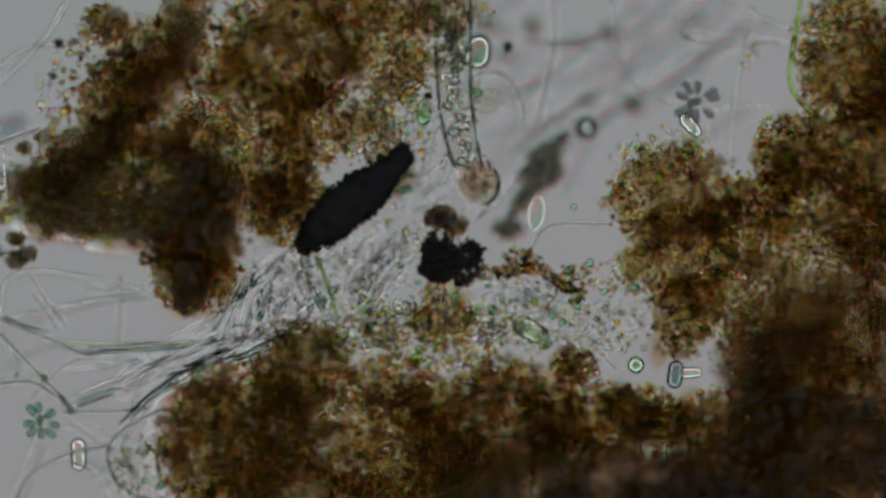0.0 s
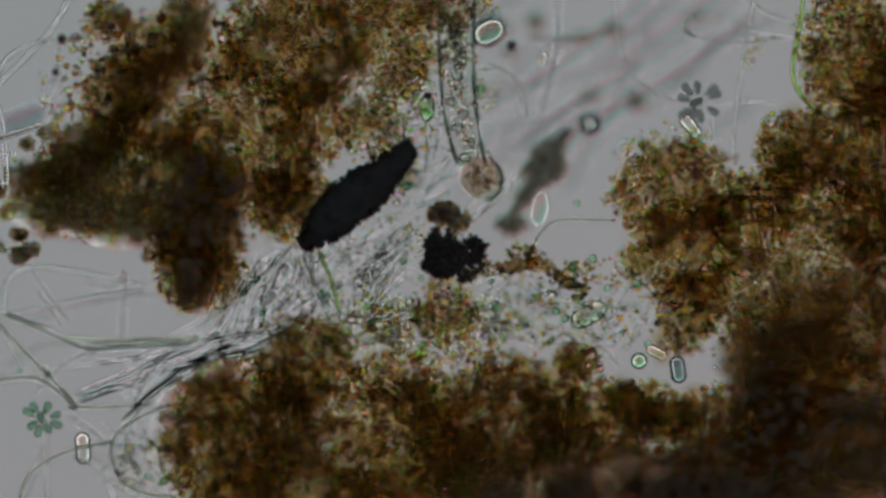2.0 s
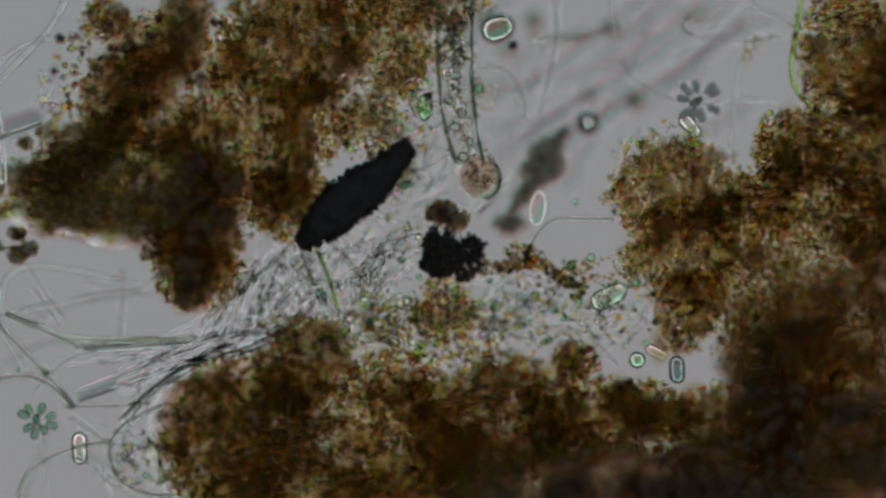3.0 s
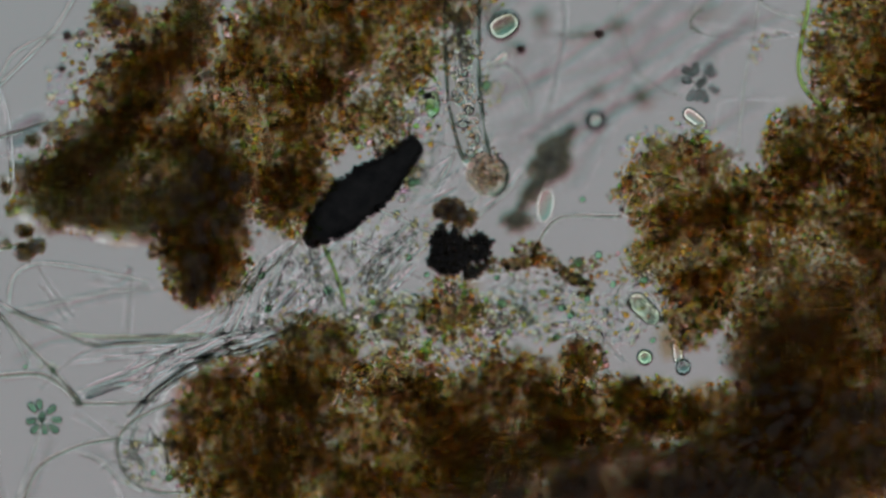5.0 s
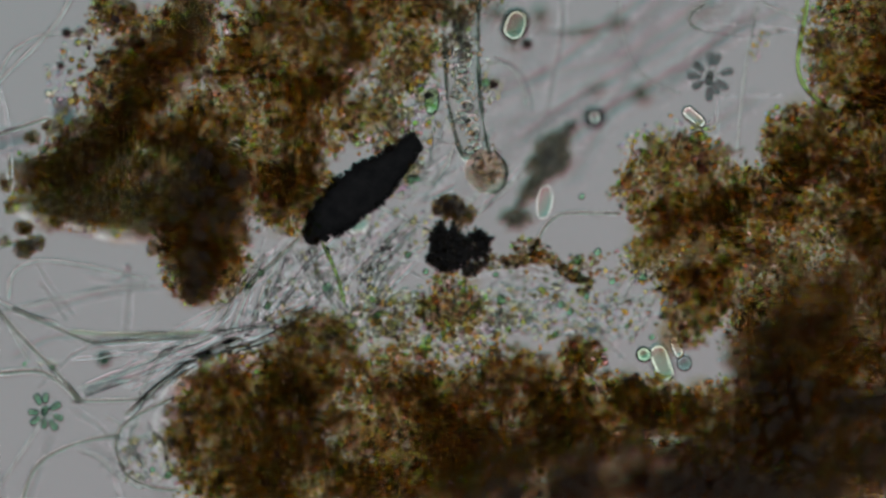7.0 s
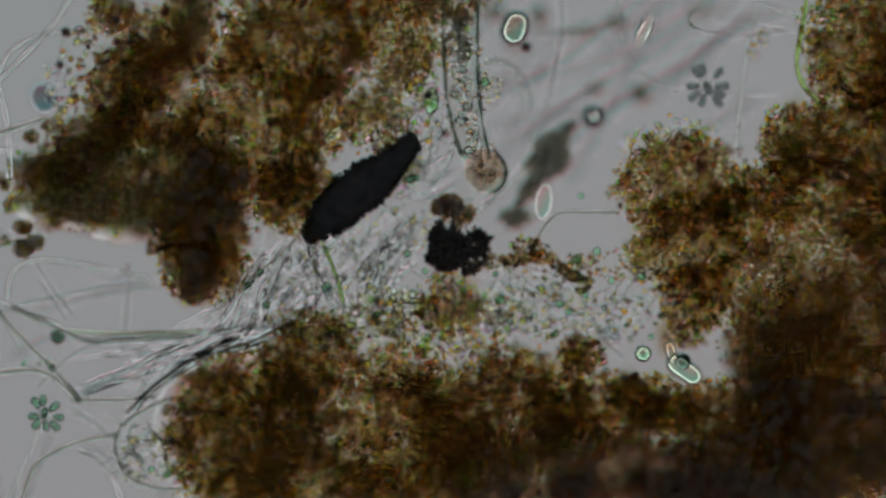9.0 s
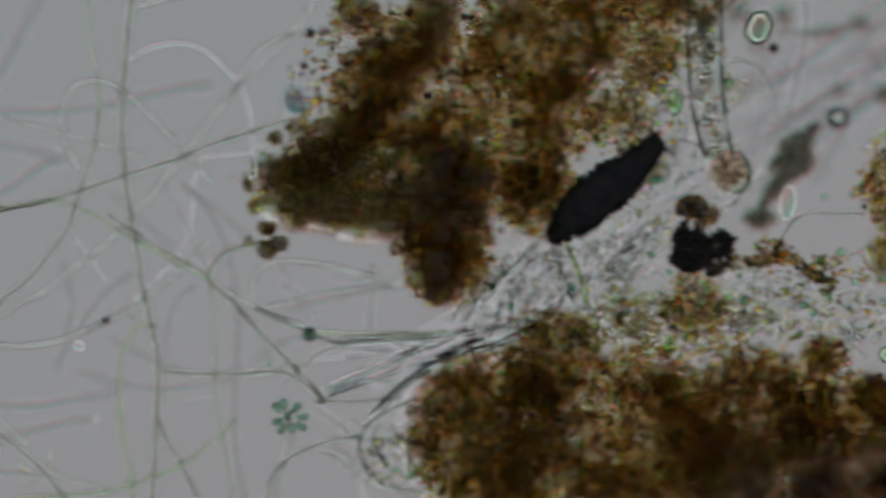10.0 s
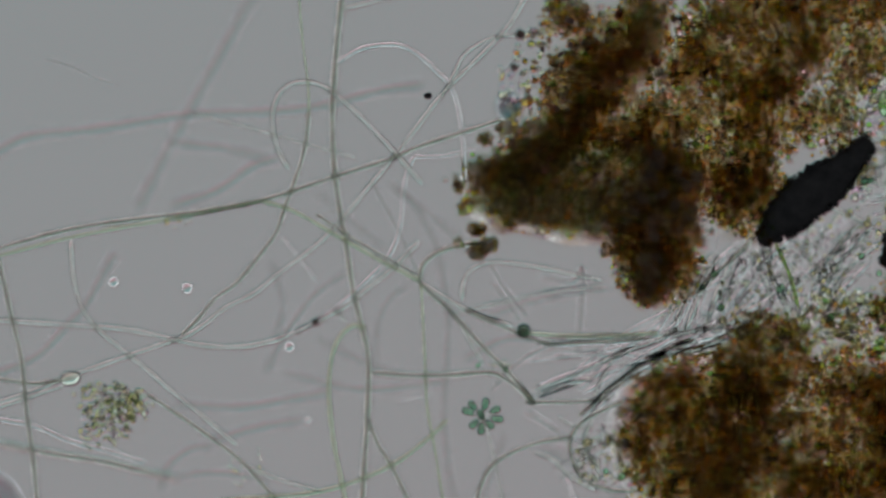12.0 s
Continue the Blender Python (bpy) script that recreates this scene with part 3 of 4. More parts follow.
for u, v, ru, rv in ((880, 34, 36, 13), (946, 32, 14, 24), (1085, 46, 26, 12), (1126, 172, 20, 18), (1050, 160, 16, 10), (1022, 62, 40, 8), (905, 84, 14, 12),  (1240, 20, 30, 8)):
    p2, s2 = flakes([(u, v, ru, rv, -24 if ru == 36 else 10, 3.0, -110, -140)], rng_k, 66)
    part("speck", smooth(grains("speck", p2, s2 * 0.7, rng_k, 2)), grey_mat, far)
clump("pale_colony", "loose pale yellow granular colony on threads", [(-618, 722, 64, 46, 0, 0.9, 12), (-625, 762, 46, 30, 20, 0.6, 12), (-585, 715, 46, 34, 0, 0.6, 12)], [("clear_bead", pearl_mat), ("yellow_bead", pearl_mat), ("pale_bead", lilac_bead_mat)], 53, (3.2, 5.0), "colony")
clump("bead_cluster", "short yellow-green chain of beads on a thin thread", [(1330, 92, 9, 24, -15, 1.0, 6), (1345, 72, 12, 16, -30, 0.9, 6), (1368, 56, 6, 6, 0, 1.4, 4)], [("yellow_bead", pale_bead_mat), ("green_bead", lilac_bead_mat), ("clear_bead", carpet_mat)], 67, (2.6, 4.2), "cluster")
clump("thread_debris", "tiny clear crumbs clinging to the threads", [(-493, 394, 30, 10, 10, 0.5, 4), (-388, 838, 14, 30, 10, 0.4, 4), (-350, 815, 8, 28, 0, 0.4, 4), (88, 648, 14, 8, 0, 0.8, 4), (60, 650, 14, 8, 0, 0.6, 4), (-600, 360, 40, 6, 10, 0.2, 4)], [("clear_bead", pale_bead_mat), ("clear_cell", cell_mat)], 61, (2.5, 4.5), "debris")
clump("rim_debris", "dark crumbs scattered off the floc's upper rim", [(120, 120, 30, 30, 0, 0.12, 30), (140, 70, 20, 20, 0, 0.5, 30), (115, 190, 30, 20, 0, 0.3, 30), (190, 20, 40, 30, 0, 0.5, 30), (54, 436, 16, 13, 20, 4.5, 10), (32, 448, 15, 11, 0, 3.0, 10), (36, 408, 12, 11, 0, 2.5, 12), (51, 248, 13, 12, 0, 2.5, 12), (4, 330, 11, 12, 0, 1.6, 14), (12, 366, 10, 14, 0, 1.8, 14), (0, 430, 12, 8, 0, 1.2, 14), (263, 446, 13, 10, 0, 1.8, 14), (86, 226, 22, 12, 30, 1.6, 12)], [("dark_crumb", deep_mat), ("grey_crumb", grey_mat), ("clear_bead", bead_mat)], 59, (3, 7), "debris")


clump("shoulder_crumbs", "rounded brown crumbs with pale gaps on the floc's shoulder",
      [(205, 130, 90, 80, 30, 0.07, 40), (215, 40, 60, 50, 0, 0.09, 40), (150, 95, 36, 40, 0, 0.05, 30), (330, 60, 80, 90, 0, 0.03, 40), (140, 185, 40, 26, 0, 0.05, 30)], [("dark_crumb", deep_spore_mat), ("brown_crumb", crumb_mat), ("grey_crumb", crumb_mat), ("clear_bead", lilac_bead_mat)], 73, (3.0, 6.5), "debris")
clump("gap_debris", "loose clear crumbs and beads between the threads",
      [(560, 500, 130, 60, 25, 0.14, 10), (690, 430, 90, 60, 30, 0.2, 10), (680, 560, 80, 50, 0, 0.5, 8), (640, 520, 60, 30, 0, 0.4, 8), (690, 300, 50, 60, 0, 0.5, 10), (690, 170, 60, 50, 0, 0.6, 10), (960, 560, 120, 50, 0, 0.3, 8), (1120, 500, 50, 60, 0, 0.12, 8), (640, 580, 60, 40, 0, 0.3, 10), (250, 820, 50, 50, 0, 0.5, 10), (860, 150, 22, 40, 0, 0.7, 8), (880, 560, 50, 50, 0, 0.5, 8)],
      [("clear_bead", pale_bead_mat), ("clear_cell", cell_mat), ("pale_bead", pale_bead_mat)], 71, (2.5, 5.5), "debris", 2)


# ---- threads ----
def thread(pts, r, mat, z=0.0, label="", name="thread", du=0.0, seed=0):
    pts = [(p[0] + du, p[1], (p[2] if len(p) > 2 else z) + (5 if z > -55 else 0) + 4 * math.sin(1.3 * i + seed)) for i, p in enumerate(pts)]
    if z < -20:
        # deep threads sink away at both ends
        pts[0], pts[-1] = (*pts[0][:2], pts[0][2] - 50), (*pts[-1][:2], pts[-1][2] - 50)
    ob = part(name, tube(name, pts, r, 8, seed), mat)
    if mat is dark_thread_mat:
        part("core", tube("core", pts, r * 0.55, 6, seed), core_mat, ob, "grey-green living core inside the sheath")
    return tagged(ob, label or {"clear_thread": "clear colourless thread lying in the water", "pale_thread": "very pale thin clear thread", "sheathed_thread": "thicker dark-edged sheathed thread", "green_thread": "thin green algal thread", "faint_green_thread": "pale greenish thin thread in the open water", "bright_thread": "clear bright-edged thread lying in the water", "dim_thread": "blurred grey thread deep in the water", "faint_thread": "faint blurred thread deep in the water"}[mat.name], "thread", "threads")


def lay(mat, r, z, *pts, du=0):
    """One thread through the given places on the slide."""
    lay.count += 1
    if mat is thread_mat and lay.count % 5 in (0, 3):
        mat = bright_thread_mat
    return thread(pts, r, mat, 0.6 * z if z < -40 else z, du=du, seed=lay.count)


lay.count = 0


def lay_open(mat, r, z, *pts):
    """One thread in the open water beside the flocs, where places are counted from the view at the drive's end."""
    return lay(mat, r, z, *pts, du=-810)


CLEAR, PALE, DIM, DARK, GREEN, LEAF, FAINT = thread_mat, pale_thread_mat, dim_thread_mat, dark_thread_mat, faint_green_mat, green_thread_mat, faint_thread_mat
# long threads of the open water
lay_open(DARK, 5.5, 8, (-30, 450), (70, 420), (150, 402), (250, 388), (330, 379), (400, 368), (460, 356), (510, 342), (600, 311), (690, 283), (740, 261), (820, 235), (890, 212))
lay_open(GREEN, 4, 14, (-20, 458), (100, 427), (200, 406), (300, 389), (380, 373), (470, 355))
lay_open(DARK, 7, -6, (607, -30), (598, 60), (592, 130), (588, 200), (592, 300), (604, 390), (612, 430), (624, 510), (640, 580), (652, 640), (650, 740), (645, 820), (639, 910))
lay_open(CLEAR, 5, -2, (604, 16), (640, 8), (720, -12))
lay_open(DARK, 5, 2, (650, 740), (668, 785), (692, 825), (735, 910))
lay_open(GREEN, 5, 12, (648, 583), (625, 577), (600, 600), (586, 640), (582, 700), (590, 780), (602, 840), (616, 910))
lay_open(DIM, 10, -95, (455, -25), (400, 80), (350, 170), (300, 260), (270, 320), (245, 372))
lay_open(DIM, 9, -90, (-30, 288), (0, 266), (40, 246), (80, 238), (130, 234), (200, 225), (260, 215), (350, 202), (450, 200), (560, 190), (680, 160), (750, 152))
lay_open(DIM, 8, -95, (300, 252), (340, 258), (400, 264), (475, 282))
lay_open(DIM, 9, -80, (300, 366), (370, 344), (410, 322), (445, 296), (495, 280))
lay_open(CLEAR, 3, 4, (335, 200), (400, 216), (470, 235), (540, 255), (630, 281))
lay_open(GREEN, 2.4, 14, (528, -20), (535, 70), (545, 150), (547, 205))
lay_open(DARK, 5, 4, (547, 195), (540, 260), (522, 320), (505, 365), (490, 410), (468, 442), (420, 500), (380, 530), (345, 572), (318, 596))
lay_open(CLEAR, 5, 12, (512, 302), (490, 260), (482, 210), (490, 175), (510, 152), (545, 146), (580, 158), (620, 190), (660, 230), (700, 272), (748, 328))
lay_open(CLEAR, 5, 12, (596, 112), (640, 87), (700, 80), (740, 97), (775, 130), (795, 150), (810, 190), (818, 240), (823, 318))
lay_open(CLEAR, 5, 2, (944, -30), (905, 40), (870, 80), (830, 120), (785, 165), (750, 210), (700, 275), (650, 335), (605, 390), (560, 435), (500, 480), (450, 520), (400, 545), (340, 590), (280, 612), (200, 640), (120, 668), (60, 692), (-30, 722))
lay_open(CLEAR, 4.2, 10, (922, 62), (880, 66), (850, 78), (820, 100), (800, 140), (778, 178))
lay_open(DARK, 5.5, -10, (-4, 455), (20, 560), (38, 640), (48, 740), (58, 810), (67, 900))
lay_open(CLEAR, 4.5, 4, (125, 425), (130, 490), (145, 545), (170, 580), (210, 615), (260, 655), (300, 690), (352, 732), (420, 790))
lay_open(DARK, 4.5, 10, (258, 697), (330, 745), (400, 795), (440, 830), (496, 895))
lay_open(CLEAR, 5, -4, (-30, 566), (60, 572), (150, 578), (230, 585), (300, 600), (360, 612), (420, 615), (480, 605), (530, 585), (600, 550), (640, 520), (690, 480), (742, 428))
lay_open(DIM, 8, -62, (-30, 672), (40, 645), (80, 620), (120, 575), (150, 545), (180, 490), (204, 448))
lay_open(DARK, 5, 12, (-30, 668), (30, 676), (60, 680), (108, 675))
lay_open(CLEAR, 5, 8, (-30, 730), (20, 714), (60, 700), (114, 682))
lay_open(CLEAR, 5, -14, (-30, 738), (60, 755), (120, 780), (200, 802), (260, 822))
lay_open(DARK, 6, -24, (-30, 780), (100, 805), (180, 817), (250, 834), (312, 848))
lay_open(FAINT, 6, -30, (306, 848), (360, 838), (420, 841), (480, 850))
lay_open(GREEN, 5, 6, (384, 887), (480, 880), (560, 872), (630, 852), (700, 820), (760, 775), (792, 743))
lay_open(CLEAR, 4, 4, (436, 826), (500, 852), (566, 870))
lay_open(CLEAR, 3, 0, (498, 418), (535, 465), (562, 502))
lay_open(CLEAR, 3, 0, (588, 542), (600, 556), (614, 574))
lay_open(GREEN, 4.2, 14, (462, 356), (520, 375), (600, 420), (660, 455), (744, 499))
lay_open(DARK, 4.2, 6, (560, 380), (600, 408), (660, 445), (742, 490))
lay_open(CLEAR, 5, 8, (736, 494), (790, 530), (850, 560), (908, 579))
lay_open(DARK, 5, 6, (740, 500), (800, 555), (850, 610), (900, 660), (946, 716))
lay_open(CLEAR, 4, 2, (780, 530), (815, 575), (835, 610), (856, 648))
lay_open(DARK, 6, 14, (742, 502), (748, 470), (780, 445), (830, 433), (862, 433))
lay_open(CLEAR, 4.5, 6, (738, 272), (722, 300), (714, 340), (710, 390), (700, 430), (680, 465), (640, 505), (590, 550), (520, 592))
lay_open(GREEN, 3, 8, (745, 500), (748, 560), (752, 640), (756, 720), (770, 800), (786, 900))
lay_open(DIM, 7, -58, (690, 325), (730, 360), (760, 410), (780, 470), (793, 560), (790, 650), (786, 740), (792, 820), (806, 900))
lay_open(DARK, 6, -8, (656, 660), (720, 665), (790, 665), (860, 660), (890, 668), (920, 690), (947, 716))
lay_open(GREEN, 4.5, 10, (925, 590), (1000, 595), (1100, 594), (1165, 590))
lay_open(DARK, 5, 10, (838, 900), (860, 840), (890, 810), (950, 785), (1012, 774))
lay_open(CLEAR, 4.5, 4, (818, 535), (820, 500), (838, 475), (880, 465), (960, 475), (1066, 498))
lay_open(CLEAR, 4, -6, (733, 279), (790, 276), (842, 262))
lay_open(PALE, 4, -14, (866, 468), (900, 520), (934, 562))
lay_open(FAINT, 6, -40, (850, 563), (960, 530), (1075, 497))
lay_open(FAINT, 6, -44, (894, 768), (870, 840), (846, 900))
lay_open(FAINT, 6, -30, (950, 785), (1010, 820), (1050, 850), (1110, 892))
lay_open(CLEAR, 2.4, 6, (698, 713), (730, 706), (764, 700))
lay_open(FAINT, 8, -70, (310, 716), (420, 722), (500, 710), (590, 694))
lay_open(FAINT, 8, -70, (370, 784), (460, 757), (540, 744))
lay_open(FAINT, 7, -60, (284, 868), (300, 824), (338, 796), (372, 792))
lay_open(PALE, 2.4, 0, (80, 105), (130, 120), (165, 138), (208, 152))
lay_open(PALE, 3.5, -10, (655, 318), (700, 400), (742, 488))
lay_open(FAINT, 5, -36, (724, 503), (690, 530), (670, 572), (664, 640))
lay_open(FAINT, 6, -50, (700, 335), (760, 380), (820, 430))
lay_open(FAINT, 5, -40, (560, 340), (630, 400), (680, 440))
lay_open(FAINT, 6, -60, (560, 600), (640, 640), (700, 662))
lay_open(FAINT, 7, -60, (500, 660), (640, 690), (790, 676))
lay_open(FAINT, 6, -50, (620, 480), (560, 520), (500, 600), (470, 660))
lay_open(FAINT, 6, -50, (480, 460), (500, 540), (486, 600))
lay_open(FAINT, 7, -66, (820, 640), (900, 600), (1000, 610))
lay_open(FAINT, 5, -44, (960, 530), (1050, 515), (1090, 512))
# threads between and over the flocs
lay(LEAF, 4.5, 14, (1423, -20), (1419, 20), (1412, 60), (1404, 110), (1408, 140), (1422, 165), (1455, 196))
lay(CLEAR, 3.2, 2, (1336, -10), (1322, 70), (1308, 150), (1300, 230), (1297, 268))
lay(CLEAR, 4, 4, (850, 116), (885, 116), (906, 132), (918, 158), (923, 192))
lay(PALE, 4, 0, (862, 104), (905, 122), (930, 165), (932, 205))
lay(CLEAR, 3, 4, (1086, -20), (1095, 60), (1110, 110), (1140, 145), (1198, 170))
lay(DARK, 4.2, 8, (936, 446), (955, 408), (975, 388), (1000, 381), (1092, 382))
lay(CLEAR, 4, 4, (1330, -6), (1352, 14), (1400, 32), (1432, 42))
lay(DARK, 4, 0, (1240, 10), (1216, 28), (1214, 46), (1234, 58))
lay(CLEAR, 3.5, -4, (1230, 40), (1320, 48), (1410, 62))
lay(PALE, 3.5, 0, (1230, 58), (1300, 68), (1390, 60))
lay(CLEAR, 3, 0, (1262, 250), (1262, 192), (1280, 175), (1380, 174))
lay(PALE, 6, -40, (986, -20), (988, 60), (975, 130), (956, 215))
lay(DIM, 12, -120, (860, 180), (960, 130), (1080, 40), (1150, -20))
lay(DIM, 12, -130, (900, 260), (1010, 180), (1130, 110), (1260, 20))
lay(DIM, 10, -120, (1000, 220), (1120, 170), (1240, 90), (1380, 20))
lay(DIM, 7, -70, (930, 58), (1010, 62), (1060, 52), (1105, 40))
lay(LEAF, 3.4, 6, (562, 432), (575, 458), (590, 496), (604, 548))
lay(CLEAR, 4, -4, (832, 384), (872, 352), (930, 300))
lay(CLEAR, 5, -14, (846, 370), (890, 328), (915, 296))
# threads that come out from under the lower floc into the open water
lay(CLEAR, 4, -8, (-4, 556), (40, 545), (100, 532), (180, 515), (262, 508))
lay(DARK, 5, -2, (12, 550), (60, 570), (110, 592), (150, 608), (178, 610))
lay(CLEAR, 4.5, 4, (150, 600), (220, 600), (300, 598), (350, 596), (392, 584))
lay(DARK, 4, 4, (172, 610), (250, 606), (345, 600))
lay(DARK, 4.5, 4, (118, 713), (160, 713), (215, 712), (270, 706))
lay(CLEAR, 4.5, 6, (392, 580), (350, 605), (280, 630), (240, 650), (200, 668), (130, 692))
lay(CLEAR, 4.5, 6, (398, 590), (360, 612), (310, 640), (270, 670), (222, 697))
lay(DARK, 5, 8, (412, 600), (370, 620), (320, 650), (280, 680), (245, 710), (213, 738))
lay(CLEAR, 4, 2, (300, 612), (272, 640), (262, 660), (246, 690), (240, 735))
lay(CLEAR, 4, -6, (330, 604), (260, 622), (200, 632), (120, 640))
lay(CLEAR, 4, -10, (250, 668), (190, 682), (140, 700))
lay(CLEAR, 4.5, 8, (345, 640), (310, 664), (270, 700), (250, 724))
lay(DARK, 5, 10, (296, 710), (255, 728), (225, 745), (205, 765), (198, 790), (205, 820), (225, 850), (270, 868), (316, 870))
lay(CLEAR, 4.5, -6, (128, 798), (170, 815), (200, 845), (246, 870))
lay(CLEAR, 4, 4, (196, 779), (250, 785), (304, 785))
lay(CLEAR, 4, 6, (240, 742), (224, 775), (230, 802), (248, 824))
lay(CLEAR, 4, 6, (254, 748), (275, 776), (304, 788))
lay(CLEAR, 4.2, 2, (213, 798), (240, 815), (252, 844))
lay(DARK, 4.2, 6, (262, 766), (284, 792), (290, 834))
lay(CLEAR, 5, 0, (192, 846), (212, 900))
lay(PALE, 4, -16, (60, 500), (84, 530), (110, 572))
lay(PALE, 4, -16, (60, 690), (98, 652), (132, 626), (200, 600))
lay(PALE, 5, -30, (150, 490), (205, 500), (222, 480), (212, 640))
lay(PALE, 5, -30, (120, 728), (170, 760), (196, 790))
# the bundle that climbs from the open water into the gap between the flocs
lay(CLEAR, 4.6, 6, (446, 462), (415, 520), (395, 560), (376, 592))
lay(CLEAR, 5, 8, (462, 452), (430, 520), (410, 570), (398, 592))
lay(CLEAR, 4.6, 2, (478, 446), (445, 500), (425, 560), (414, 594))
lay(CLEAR, 5, 4, (432, 484), (405, 530), (384, 572))
lay(CLEAR, 5, 0, (492, 450), (462, 510), (444, 566), (436, 590))
lay(CLEAR, 4.6, 6, (504, 454), (478, 520), (458, 580))
lay(CLEAR, 5, 8, (380, 596), (420, 586), (470, 576), (520, 556))
lay(DARK, 7, 4, (386, 612), (402, 607), (422, 603))
lay(CLEAR, 5, 8, (384, 624), (430, 618), (480, 594), (540, 560))
lay(DARK, 5.5, 6, (524, 422), (500, 445), (476, 468), (448, 492), (424, 520))
lay(CLEAR, 4.6, 2, (504, 444), (494, 490), (484, 552))
lay(CLEAR, 4.6, 4, (508, 438), (532, 474), (550, 512), (560, 548))
lay(CLEAR, 4.6, 0, (530, 512), (508, 530), (492, 560), (474, 592))
lay(CLEAR, 4.6, 6, (540, 440), (560, 500), (588, 556))
lay(CLEAR, 5.4, 6, (712, 394), (680, 430), (650, 465), (618, 494))
lay(CLEAR, 5.4, 4, (732, 462), (700, 495), (675, 520), (646, 556))
lay(CLEAR, 4.5, 6, (730, 416), (690, 450), (665, 480), (640, 526))
lay(CLEAR, 4.6, 2, (596, 418), (640, 436), (690, 452))
lay(CLEAR, 4.6, 8, (640, 360), (700, 385), (730, 400), (772, 416))
lay(CLEAR, 4.6, 0, (606, 442), (632, 470), (664, 500))
lay(CLEAR, 4.6, 0, (600, 470), (630, 500), (652, 530))
lay(CLEAR, 4.6, 4, (750, 430), (716, 452), (686, 484), (664, 516))
lay(CLEAR, 4.5, -4, (700, 330), (760, 300), (800, 270))
lay(CLEAR, 4.6, -6, (722, 300), (752, 330), (780, 300), (796, 262))
lay(PALE, 5, -14, (730, 360), (762, 350), (800, 330))
# the film across the pocket
lay(CLEAR, 4, 0, (956, 604), (1000, 591), (1050, 585), (1096, 604))
lay(PALE, 4, -4, (1040, 560), (1060, 600), (1098, 640))


def tufts():
    """Short fine threads: a spray under the ochre chain, and a loose mesh in the pocket and the gap."""
    rng = random.Random(8)
    for k in range(12):
        a = math.radians(-75 + 14 * k + rng.uniform(-6, 6))
        n = rng.uniform(60, 110)
        lay(PALE if k % 2 else CLEAR, 3, -6, (914 + 14 * math.sin(a), 474 + 8 * math.cos(a)), (914 + 0.5 * n * math.sin(a), 478 + 0.5 * n * math.cos(a)), (914 + n * math.sin(a) + rng.uniform(-8, 8), 478 + n * math.cos(a)))
    for u0, u1, v0, v1, n, lean in ((860, 1150, 495, 600, 34, 10), (430, 600, 440, 560, 24, 55), (590, 760, 380, 560, 34, 45), (630, 780, 150, 330, 22, 60), (740, 900, 250, 400, 14, 50), (200, 300, 740, 860, 14, 20)):
        for k in range(n):
            u, v, a, d = rng.uniform(u0, u1), rng.uniform(v0, v1), math.radians(rng.gauss(lean, 35)), rng.uniform(16, 44)
            b = rng.uniform(-0.3, 0.3)
            lay(CLEAR if k % 3 else PALE, rng.uniform(2.4, 3.8), rng.uniform(-26, 0), (u - d * math.cos(a), v + d * math.sin(a)), (u + d * b * math.sin(a), v + d * b * math.cos(a)), (u + d * math.cos(a), v - d * math.sin(a)))


def bundle():
    """The fan of threads: strands gather from the open water at the lower floc's edge and part again into the gap above it."""
    rng = random.Random(21)
    courses = [((130, 690), (250, 640), (340, 606), (410, 590), (480, 560), (540, 520)), ((215, 745), (262, 688), (330, 640), (400, 606), (470, 580), (540, 540)),
               ((160, 612), (260, 604), (350, 596), (400, 570), (430, 520), (470, 455)), ((240, 690), (310, 636), (370, 592), (410, 545), (455, 490), (520, 430)),
               ((400, 600), (450, 560), (500, 500), (540, 460), (575, 425)), ((440, 585), (500, 555), (570, 500), (640, 450), (710, 405)),
               ((500, 560), (515, 510), (518, 470), (512, 440)), ((590, 560), (560, 510), (540, 470), (528, 436)), ((620, 560), (650, 510), (690, 460), (740, 425))]
    for k in range(27):
        way = courses[k % len(courses)]
        a, b, spread = rng.gauss(0, 20), rng.gauss(0, 20), rng.uniform(0.6, 1.4)
        skip = rng.choice((0, 0, 1))
        lay(bright_thread_mat, rng.uniform(3.4, 5.2), rng.uniform(-30, 14), *[(u + a * spread + rng.gauss(0, 3), v + b * (0.5 + i / len(way))) for i, (u, v) in enumerate(way[skip:])])


tufts()
bundle()


